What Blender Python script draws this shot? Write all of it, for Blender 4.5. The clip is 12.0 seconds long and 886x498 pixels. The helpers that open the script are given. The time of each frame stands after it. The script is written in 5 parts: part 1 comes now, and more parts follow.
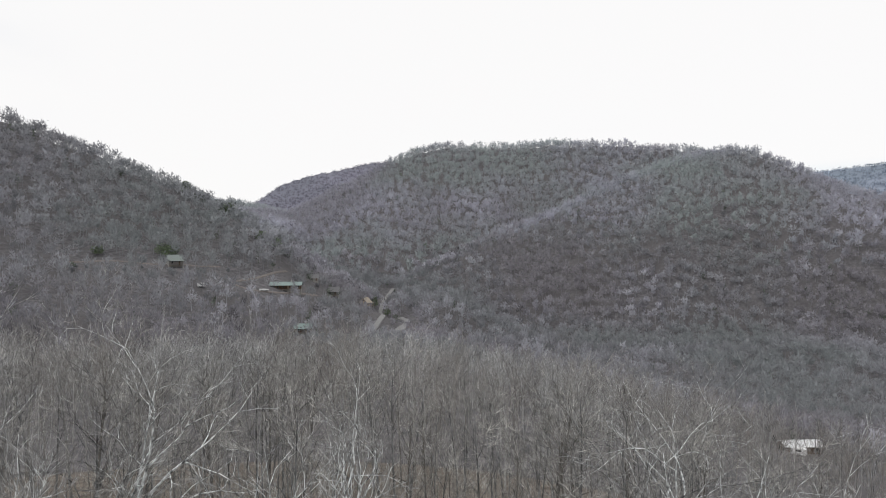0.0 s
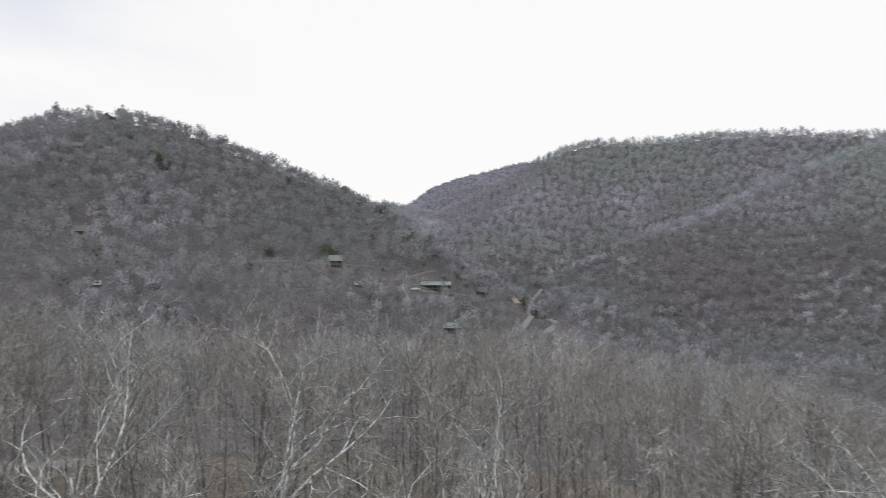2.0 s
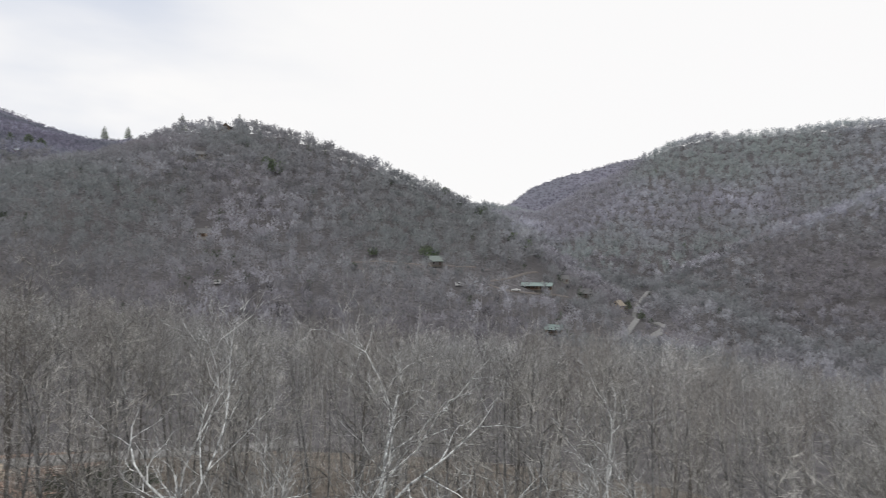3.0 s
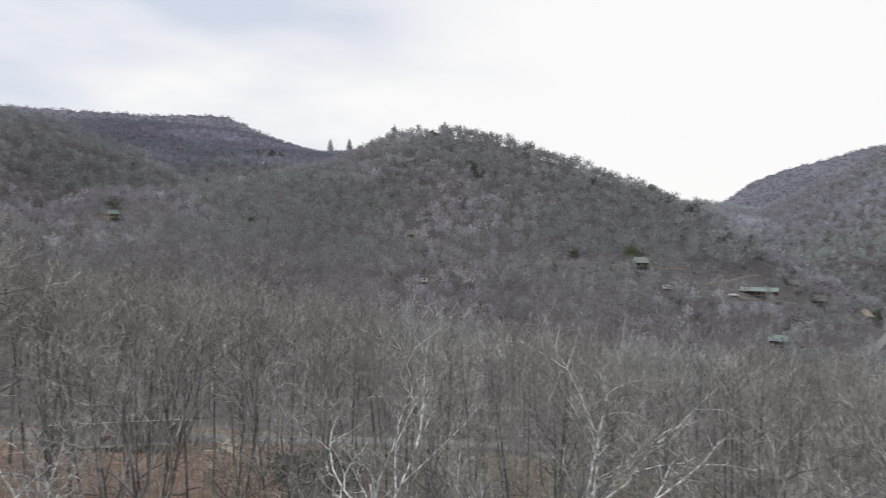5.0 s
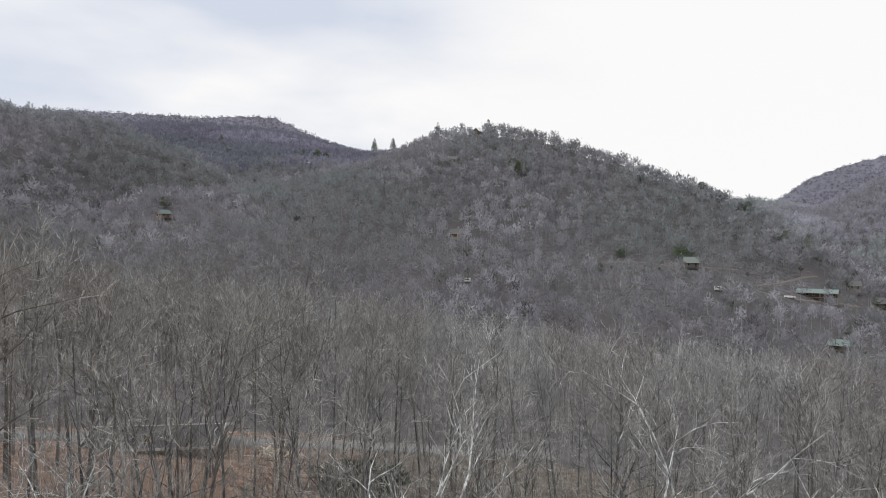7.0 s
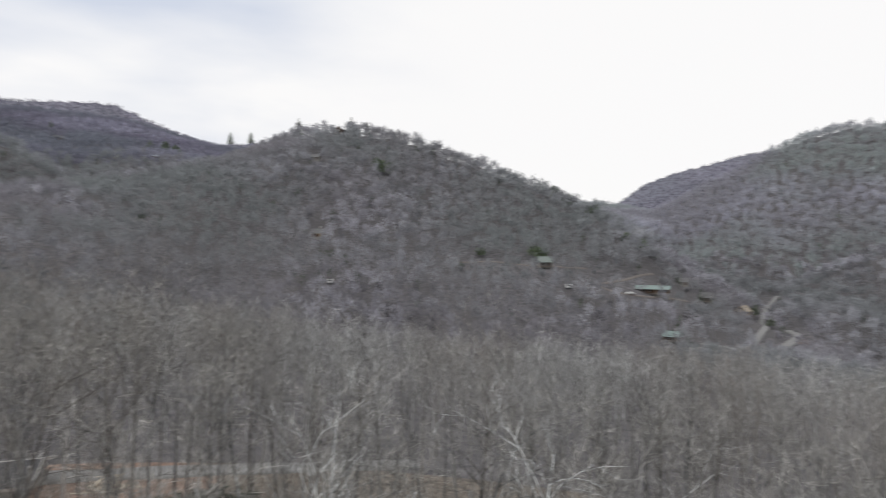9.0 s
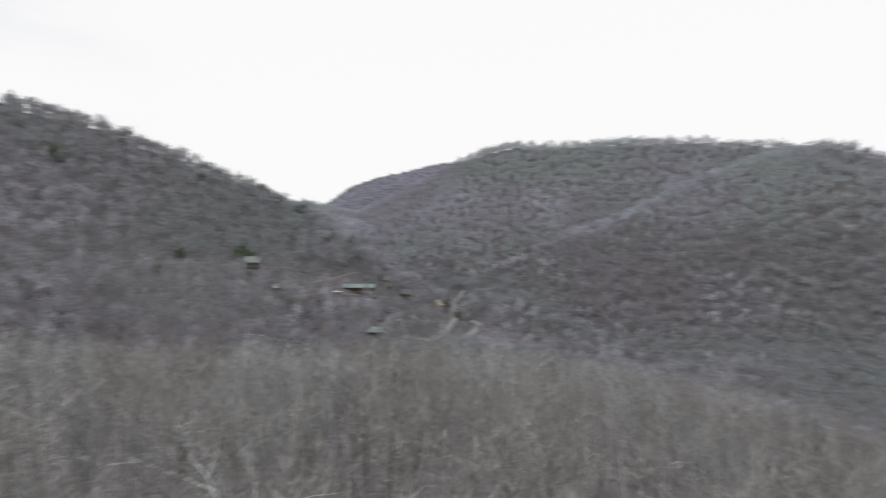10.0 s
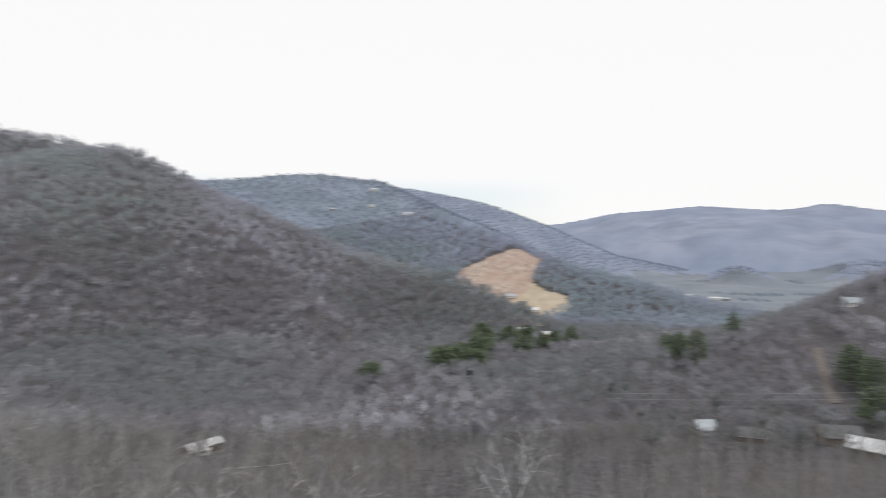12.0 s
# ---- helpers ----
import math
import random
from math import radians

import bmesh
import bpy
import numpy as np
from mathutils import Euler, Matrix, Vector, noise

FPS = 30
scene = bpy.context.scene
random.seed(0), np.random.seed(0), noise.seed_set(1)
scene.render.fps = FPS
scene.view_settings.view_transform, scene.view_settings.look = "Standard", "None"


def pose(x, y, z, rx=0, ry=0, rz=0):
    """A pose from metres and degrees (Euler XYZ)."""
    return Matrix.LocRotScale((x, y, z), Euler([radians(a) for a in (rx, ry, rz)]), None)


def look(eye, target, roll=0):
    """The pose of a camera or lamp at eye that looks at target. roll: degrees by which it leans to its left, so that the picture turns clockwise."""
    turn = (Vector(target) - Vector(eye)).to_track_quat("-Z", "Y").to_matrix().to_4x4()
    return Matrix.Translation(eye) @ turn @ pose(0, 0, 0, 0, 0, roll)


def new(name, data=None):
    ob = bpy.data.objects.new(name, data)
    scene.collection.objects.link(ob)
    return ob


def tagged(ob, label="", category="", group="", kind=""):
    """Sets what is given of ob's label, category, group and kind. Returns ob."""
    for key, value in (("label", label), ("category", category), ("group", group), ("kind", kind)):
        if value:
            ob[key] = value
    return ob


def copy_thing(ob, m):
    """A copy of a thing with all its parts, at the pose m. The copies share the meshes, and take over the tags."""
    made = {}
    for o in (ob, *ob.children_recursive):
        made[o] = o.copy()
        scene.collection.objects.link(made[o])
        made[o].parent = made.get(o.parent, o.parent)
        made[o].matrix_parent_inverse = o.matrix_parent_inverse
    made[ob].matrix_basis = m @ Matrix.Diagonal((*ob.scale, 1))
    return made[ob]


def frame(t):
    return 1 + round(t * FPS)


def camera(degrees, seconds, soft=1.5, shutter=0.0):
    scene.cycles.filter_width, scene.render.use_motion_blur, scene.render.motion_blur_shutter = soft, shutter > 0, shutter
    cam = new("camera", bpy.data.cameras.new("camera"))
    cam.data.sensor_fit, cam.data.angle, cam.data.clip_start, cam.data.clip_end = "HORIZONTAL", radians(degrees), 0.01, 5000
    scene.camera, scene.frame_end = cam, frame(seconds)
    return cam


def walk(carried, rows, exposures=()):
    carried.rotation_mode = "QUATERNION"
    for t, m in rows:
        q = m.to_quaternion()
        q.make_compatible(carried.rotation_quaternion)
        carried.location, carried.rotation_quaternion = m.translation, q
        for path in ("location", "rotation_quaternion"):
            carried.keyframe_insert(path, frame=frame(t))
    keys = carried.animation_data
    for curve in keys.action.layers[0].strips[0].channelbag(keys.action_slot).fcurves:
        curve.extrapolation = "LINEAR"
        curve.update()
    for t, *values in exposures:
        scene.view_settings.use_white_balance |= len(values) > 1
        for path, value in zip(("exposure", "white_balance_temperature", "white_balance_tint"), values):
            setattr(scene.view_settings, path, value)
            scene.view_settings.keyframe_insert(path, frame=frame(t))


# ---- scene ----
cam = camera(71.0, 12.0, soft=0.7, shutter=0.5)
PATH = [
    (0, look((0.00, -0.00, 0.00), (0.00, 100.00, 0.07), 0.00)),
    (0.5, look((0.05, 0.46, 0.01), (-0.41, 100.46, -0.11), -0.16)),
    (1, look((0.08, 0.97, 0.02), (-5.62, 100.81, 0.02), -0.11)),
    (1.5, look((0.04, 1.47, 0.00), (-14.73, 100.37, 0.16), 0.02)),
    (2, look((-0.09, 2.02, 0.01), (-23.61, 99.21, 0.16), -0.08)),
    (2.5, look((-0.27, 2.60, -0.02), (-32.04, 97.42, 0.24), -0.12)),
    (3, look((-0.51, 3.20, -0.05), (-39.28, 95.38, 0.25), -0.18)),
    (4.8, look((-1.31, 4.60, 0.11), (-64.69, 81.95, 0.40), -0.05)),
    (5, look((-1.43, 4.73, 0.10), (-67.19, 80.06, 0.49), -0.00)),
    (5.5, look((-1.81, 5.05, 0.11), (-72.43, 75.85, 0.41), 0.07)),
    (6, look((-2.20, 5.40, 0.12), (-73.01, 76.00, 0.39), 0.06)),
    (6.5, look((-2.58, 5.77, 0.21), (-73.44, 76.33, 0.46), 0.05)),
    (6.7, look((-2.70, 5.87, 0.35), (-73.58, 76.42, 0.53), 0.10)),
    (8.3, look((-3.88, 7.19, 1.12), (-72.61, 79.83, 1.35), 0.01)),
    (8.5, look((-4.09, 7.41, 1.09), (-69.74, 82.84, 1.26), 0.01)),
    (9, look((-4.38, 7.80, 1.14), (-58.15, 92.11, 1.21), 0.08)),
    (9.5, look((-4.62, 8.35, 1.21), (-40.38, 101.74, 1.23), 0.04)),
    (10, look((-4.82, 9.19, 1.25), (-15.48, 108.62, 1.36), 0.19)),
    (10.5, look((-4.78, 11.34, 1.07), (12.97, 109.76, 1.33), 0.06)),
    (11, look((-4.21, 12.39, 0.83), (38.17, 102.97, 1.26), -0.04)),
    (11.5, look((-3.64, 12.90, 0.82), (58.96, 90.88, 1.31), 0.06)),
    (12, look((-2.57, 13.58, 0.99), (77.59, 73.36, 1.55), 0.12)),
]
walk(cam, PATH)

# ---------------------------------------------------------------- world, light
world = bpy.data.worlds.new("world")
scene.world = world
world.use_nodes = True
wn, wl = world.node_tree.nodes, world.node_tree.links
wn.clear()
w_out = wn.new("ShaderNodeOutputWorld")
w_sky = wn.new("ShaderNodeTexSky")
w_sky.sky_type = "NISHITA"
w_sky.sun_disc = False
w_sky.sun_elevation = radians(40)
w_sky.sun_rotation = radians(222)
w_bg = wn.new("ShaderNodeBackground")
w_bg.inputs["Strength"].default_value = 0.12
wl.new(w_sky.outputs[0], w_bg.inputs["Color"])
w_cl = wn.new("ShaderNodeBackground")
w_cl.inputs["Strength"].default_value = 1.0
w_tc = wn.new("ShaderNodeTexCoord")
w_map = wn.new("ShaderNodeMapping")
w_map.inputs["Scale"].default_value = (1.0, 1.0, 3.2)
wl.new(w_tc.outputs["Generated"], w_map.inputs["Vector"])
w_noise = wn.new("ShaderNodeTexNoise")
w_noise.inputs["Scale"].default_value = 1.7
w_noise.inputs["Detail"].default_value = 5.0
w_noise.inputs["Roughness"].default_value = 0.45
wl.new(w_map.outputs[0], w_noise.inputs["Vector"])
w_ramp = wn.new("ShaderNodeValToRGB")
w_ramp.color_ramp.elements[0].position = 0.40
w_ramp.color_ramp.elements[0].color = (1, 1, 1, 1)
w_ramp.color_ramp.elements[1].position = 0.60
w_ramp.color_ramp.elements[1].color = (0, 0, 0, 1)
wl.new(w_noise.outputs[0], w_ramp.inputs[0])


def toward(way, lo, hi):
    """How far the sky's direction turns toward a way: 0 to 1."""
    dot = wn.new("ShaderNodeVectorMath")
    dot.operation = "DOT_PRODUCT"
    nrm = wn.new("ShaderNodeVectorMath")
    nrm.operation = "NORMALIZE"
    wl.new(w_tc.outputs["Generated"], nrm.inputs[0])
    wl.new(nrm.outputs[0], dot.inputs[0])
    dot.inputs[1].default_value = Vector(way).normalized()
    mr = wn.new("ShaderNodeMapRange")
    mr.interpolation_type = "SMOOTHSTEP"
    mr.inputs["From Min"].default_value = lo
    mr.inputs["From Max"].default_value = hi
    wl.new(dot.outputs["Value"], mr.inputs["Value"])
    return mr.outputs[0]


# thinner, greyer cloud to the west
w_mul = wn.new("ShaderNodeMath")
w_mul.operation = "MULTIPLY"
wl.new(w_ramp.outputs[0], w_mul.inputs[0])
wl.new(toward((-0.92, 0.30, 0.24), 0.74, 0.96), w_mul.inputs[1])
w_col = wn.new("ShaderNodeMix")
w_col.data_type = "RGBA"
wl.new(w_mul.outputs[0], w_col.inputs[0])
w_col.inputs[6].default_value = (0.985, 0.975, 0.972, 1)
w_col.inputs[7].default_value = (0.66, 0.71, 0.82, 1)
wl.new(w_col.outputs[2], w_cl.inputs["Color"])
# a strip of blue low in the north-east
w_sep = wn.new("ShaderNodeSeparateXYZ")
wl.new(w_tc.outputs["Generated"], w_sep.inputs[0])
w_band = wn.new("ShaderNodeMapRange")
w_band.interpolation_type = "SMOOTHSTEP"
w_band.inputs["From Min"].default_value = 0.125
w_band.inputs["From Max"].default_value = 0.085
wl.new(w_sep.outputs["Z"], w_band.inputs["Value"])
w_both = wn.new("ShaderNodeMath")
w_both.operation = "MULTIPLY"
wl.new(toward((0.66, 0.75, 0.09), 0.90, 0.995), w_both.inputs[0])
wl.new(w_band.outputs[0], w_both.inputs[1])
w_gap = wn.new("ShaderNodeMath")
w_gap.operation = "MULTIPLY_ADD"
wl.new(w_both.outputs[0], w_gap.inputs[0])
w_gap.inputs[1].default_value = -0.5
w_gap.inputs[2].default_value = 0.97
w_mix = wn.new("ShaderNodeMixShader")
wl.new(w_gap.outputs[0], w_mix.inputs[0])
wl.new(w_bg.outputs[0], w_mix.inputs[1])
wl.new(w_cl.outputs[0], w_mix.inputs[2])
wl.new(w_mix.outputs[0], w_out.inputs["Surface"])

sun_data = bpy.data.lights.new("sun", "SUN")
sun_data.energy = 0.9
sun_data.angle = radians(16)
sun_data.color = (1.0, 0.985, 0.97)
sun = new("sun", sun_data)
sun.matrix_world = look((-110, -120, 170), (0, 0, 0))
scene.view_settings.exposure = 0.0


# ---------------------------------------------------------------- materials
def mat(name, stops, scale=1.0, detail=6.0, rough=0.9, fine=None, bump=0.0, stretch=(1, 1, 1), metal=0.0, island=0.0, big=None, big2=None, by_tree=False, thin=0.0, airy=0.0):
    """Noise-driven colour: stops of (position, rgb); fine: scale of a second grain; big: (scale, rgb) of broad patches;
    thin: light let through, airy: gaps between the twigs of a spray."""
    m = bpy.data.materials.new(name)
    m.use_nodes = True
    n, l = m.node_tree.nodes, m.node_tree.links
    b = n["Principled BSDF"]
    b.inputs["Roughness"].default_value = rough
    b.inputs["Metallic"].default_value = metal
    b.inputs["Specular IOR Level"].default_value = 0.25
    tc = n.new("ShaderNodeTexCoord")
    geo = n.new("ShaderNodeNewGeometry")
    mp = n.new("ShaderNodeMapping")
    mp.inputs["Scale"].default_value = stretch
    l.new(geo.outputs["Position"], mp.inputs["Vector"])
    t = n.new("ShaderNodeTexNoise")
    t.inputs["Scale"].default_value = scale
    t.inputs["Detail"].default_value = detail
    t.inputs["Roughness"].default_value = 0.6
    l.new(mp.outputs[0], t.inputs["Vector"])
    r = n.new("ShaderNodeValToRGB")
    el = r.color_ramp.elements
    while len(el) < len(stops):
        el.new(0.5)
    for e, (p, c) in zip(el, stops):
        e.position = p
        e.color = (*c, 1)
    l.new(t.outputs[0], r.inputs[0])
    if by_tree:
        at = n.new("ShaderNodeAttribute")
        at.attribute_name = "species"
        l.new(at.outputs["Fac"], r.inputs[0])
    col = r.outputs[0]
    for broad in (big, big2):
        if not broad:
            continue
        t2 = n.new("ShaderNodeTexNoise")
        t2.inputs["Scale"].default_value = broad[0]
        t2.inputs["Detail"].default_value = 3.0
        l.new(geo.outputs["Position"], t2.inputs["Vector"])
        r2 = n.new("ShaderNodeValToRGB")
        r2.color_ramp.elements[0].position = 0.42
        r2.color_ramp.elements[1].position = 0.62
        r2.color_ramp.elements[1].color = (0.95, 0.95, 0.95, 1) if by_tree else (0.72, 0.72, 0.72, 1)
        l.new(t2.outputs[0], r2.inputs[0])
        mx = n.new("ShaderNodeMix")
        mx.data_type = "RGBA"
        l.new(r2.outputs[0], mx.inputs[0])
        l.new(col, mx.inputs[6])
        mx.inputs[7].default_value = (*broad[1], 1)
        col = mx.outputs[2]
    if island:
        hv = n.new("ShaderNodeHueSaturation")
        ma = n.new("ShaderNodeMath")
        ma.operation = "MULTIPLY_ADD"
        ma.inputs[1].default_value = island
        ma.inputs[2].default_value = 1.0 - island / 2
        l.new(geo.outputs["Random Per Island"], ma.inputs[0])
        l.new(ma.outputs[0], hv.inputs["Value"])
        l.new(col, hv.inputs["Color"])
        col = hv.outputs[0]
    l.new(col, b.inputs["Base Color"])
    if thin:
        tl, mt, ms = n.new("ShaderNodeBsdfTranslucent"), n.new("ShaderNodeBsdfTransparent"), [n.new("ShaderNodeMixShader") for _ in range(2)]
        l.new(col, tl.inputs["Color"])
        for k, (share, one, two) in enumerate(((thin, b, tl), (airy, ms[0], mt))):
            ms[k].inputs[0].default_value = share
            l.new(one.outputs[0], ms[k].inputs[1])
            l.new(two.outputs[0], ms[k].inputs[2])
        l.new(ms[1].outputs[0], n["Material Output"].inputs["Surface"])
    if bump:
        t3 = n.new("ShaderNodeTexNoise")
        t3.inputs["Scale"].default_value = fine or scale * 6
        t3.inputs["Detail"].default_value = 4.0
        l.new(mp.outputs[0], t3.inputs["Vector"])
        bp = n.new("ShaderNodeBump")
        bp.inputs["Strength"].default_value = bump
        bp.inputs["Distance"].default_value = 0.05
        l.new(t3.outputs[0], bp.inputs["Height"])
        l.new(bp.outputs[0], b.inputs["Normal"])
    return m


M_LITTER = mat("leaf_litter", [(0.34, (0.0927, 0.062, 0.0488)), (0.5, (0.258, 0.175, 0.138)), (0.66, (0.474, 0.345, 0.276))],
               scale=1.3, detail=10, fine=9, bump=0.6, big=(0.05, (0.227, 0.158, 0.124)))
M_DUFF = mat("brown_duff", [(0.34, (0.065, 0.055, 0.047)), (0.5, (0.165, 0.14, 0.118)), (0.66, (0.31, 0.27, 0.225))],
             scale=1.1, detail=10, fine=9, bump=0.6, big=(0.05, (0.15, 0.13, 0.11)))
# Floor of the slopes, shifted from brown to mauve-grey to paint in haze
M_SLOPE = mat("forest_floor", [(0.3, (0.062, 0.06, 0.065)), (0.5, (0.112, 0.108, 0.115)), (0.7, (0.18, 0.172, 0.178))], scale=0.35, detail=8, bump=0.3, big=(0.02, (0.11, 0.104, 0.107)))
M_BARK = mat("grey_bark", [(0.36, (0.054, 0.0546, 0.0553)), (0.52, (0.156, 0.159, 0.161)), (0.66, (0.37, 0.381, 0.387))],
             scale=3.0, stretch=(1, 1, 0.25), bump=0.5, fine=30)
M_PALE = mat("pale_mottled_bark", [(0.36, (0.12, 0.124, 0.125)), (0.47, (0.42, 0.44, 0.445)), (0.58, (0.79, 0.82, 0.825))],
             scale=6.0, stretch=(1, 1, 0.5), bump=0.3, fine=25)
M_DARK = mat("dark_furrowed_bark", [(0.3, (0.055, 0.052, 0.05)), (0.55, (0.145, 0.135, 0.125)), (0.75, (0.28, 0.27, 0.25))],
             scale=4.0, stretch=(1, 1, 0.2), bump=0.7, fine=30)
M_PALETWIG = mat("pale_twigs", [(0.35, (0.14, 0.142, 0.144)), (0.62, (0.34, 0.343, 0.339))], scale=0.7, island=1.0)
M_TWIG = mat("twigs", [(0.38, (0.108, 0.107, 0.101)), (0.62, (0.54, 0.533, 0.507))], scale=0.5, island=1.0)
M_WOODS = mat("bare_woods", [(0.08, (0.14, 0.135, 0.147)), (0.45, (0.351, 0.348, 0.39)), (0.95, (0.679, 0.685, 0.746))],
              island=0.3, big=(0.009, (0.3, 0.29, 0.316)), big2=(0.0065, (0.283, 0.305, 0.313)), by_tree=True, thin=0.3, airy=0.34)
# Mauve winter twigs, made paler and bluer to paint in the haze
M_MOUNTAIN_HAZE = mat("mountain_woods", [(0.08, (0.207, 0.201, 0.24)), (0.45, (0.442, 0.448, 0.516)), (0.95, (0.69, 0.703, 0.798))],
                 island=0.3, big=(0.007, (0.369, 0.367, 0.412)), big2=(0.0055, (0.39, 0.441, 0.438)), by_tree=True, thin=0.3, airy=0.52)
# Eastern mountain: aerial haze painted as a paler, bluer wood colour
M_EAST_HAZE = mat("eastern_woods", [(0.08, (0.222, 0.249, 0.3)), (0.45, (0.433, 0.483, 0.585)), (0.95, (0.693, 0.781, 0.927))],
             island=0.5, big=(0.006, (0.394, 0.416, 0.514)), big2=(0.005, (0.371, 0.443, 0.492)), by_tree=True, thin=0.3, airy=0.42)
# Woods of the side valley's head, blued in colour to stand in for haze
M_WEST_HAZE = mat("western_woods", [(0.08, (0.144, 0.143, 0.187)), (0.45, (0.322, 0.32, 0.403)), (0.95, (0.556, 0.552, 0.676))],
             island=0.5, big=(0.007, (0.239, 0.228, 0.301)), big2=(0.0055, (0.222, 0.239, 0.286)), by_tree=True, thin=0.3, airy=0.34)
M_STAND = mat("bare_stand", [(0.10, (0.072, 0.072, 0.072)), (0.45, (0.238, 0.24, 0.24)), (0.95, (0.561, 0.567, 0.567))], island=0.9,
              big=(0.03, (0.241, 0.224, 0.209)), by_tree=True)
# Distant and valley-head woods: blue of haze painted into ground and crowns
M_FAR_HAZE = mat("distant_woods", [(0.35, (0.151, 0.177, 0.225)), (0.65, (0.253, 0.29, 0.358))], scale=0.02, detail=8, big=(0.004, (0.183, 0.227, 0.266)))
M_FARWOODS_HAZE = mat("distant_crowns_hazed", [(0.35, (0.182, 0.219, 0.281)), (0.65, (0.305, 0.36, 0.447))], scale=0.02, detail=8, big=(0.004, (0.221, 0.28, 0.333)), thin=0.6, airy=0.6)
M_HEAD_HAZE = mat("valley_head_woods", [(0.35, (0.116, 0.116, 0.147)), (0.65, (0.209, 0.205, 0.254))], scale=0.02, detail=8, big=(0.004, (0.151, 0.157, 0.19)))
M_HEADWOODS_HAZE = mat("valley_head_crowns_hazed", [(0.35, (0.155, 0.149, 0.194)), (0.65, (0.28, 0.264, 0.338))], scale=0.02, detail=8, big=(0.004, (0.203, 0.203, 0.252)), thin=0.6, airy=0.6)
M_BRUSH = mat("tan_brush", [(0.35, (0.13, 0.115, 0.10)), (0.62, (0.40, 0.365, 0.325))], scale=0.4, island=1.2)
# Valley floor and far range: pale blue of haze put into the colour
M_FIELD_HAZE = mat("distant_fields_hazed", [(0.35, (0.16, 0.178, 0.21)), (0.65, (0.27, 0.292, 0.33))], scale=0.01, detail=8, big=(0.004, (0.20, 0.23, 0.265)))
M_RANGE_HAZE = mat("far_range_hazed", [(0.38, (0.205, 0.235, 0.31)), (0.62, (0.285, 0.32, 0.405))], scale=0.006, detail=9, big=(0.0016, (0.225, 0.27, 0.37)))
M_NEEDLE = mat("needles", [(0.3, (0.0938, 0.125, 0.084)), (0.7, (0.219, 0.275, 0.168))], scale=0.8, island=0.6)
M_LAUREL = mat("dark_leathery_leaves", [(0.3, (0.035, 0.05, 0.035)), (0.7, (0.085, 0.105, 0.07))], scale=0.8, rough=0.5, island=0.6)
M_PASTURE = mat("dry_pasture", [(0.3, (0.28, 0.21, 0.175)), (0.5, (0.42, 0.335, 0.28)), (0.7, (0.51, 0.43, 0.36))], scale=0.09, detail=10, bump=0.2,
                big=(0.03, (0.40, 0.285, 0.235)))
M_MEADOW = mat("dry_meadow", [(0.3, (0.36, 0.29, 0.215)), (0.5, (0.47, 0.395, 0.30)), (0.7, (0.54, 0.475, 0.375))], scale=0.09, detail=10, bump=0.2,
               big=(0.03, (0.40, 0.34, 0.25)))
M_ASPHALT = mat("weathered_asphalt", [(0.3, (0.19, 0.19, 0.19)), (0.7, (0.30, 0.30, 0.30))], scale=0.7, bump=0.2)
M_GRAVEL = mat("gravel_track", [(0.3, (0.12, 0.105, 0.098)), (0.7, (0.23, 0.21, 0.197))], scale=0.8, bump=0.4)


# ---------------------------------------------------------------- terrain
def lattice(ix, iy, seed):
    h = (ix.astype(np.int64) * 374761393 + iy.astype(np.int64) * 668265263 + seed * 982451653) & 0x7FFFFFFF
    h = ((h ^ (h >> 13)) * 1274126177) & 0x7FFFFFFF
    return ((h ^ (h >> 16)) & 0xFFFF) / 65535.0


def vnoise(x, y, seed=0):
    ix, iy = np.floor(x), np.floor(y)
    fx, fy = x - ix, y - iy
    fx, fy = fx * fx * (3 - 2 * fx), fy * fy * (3 - 2 * fy)
    a, b = lattice(ix, iy, seed), lattice(ix + 1, iy, seed)
    c, d = lattice(ix, iy + 1, seed), lattice(ix + 1, iy + 1, seed)
    return (a + (b - a) * fx) + ((c + (d - c) * fx) - (a + (b - a) * fx)) * fy - 0.5


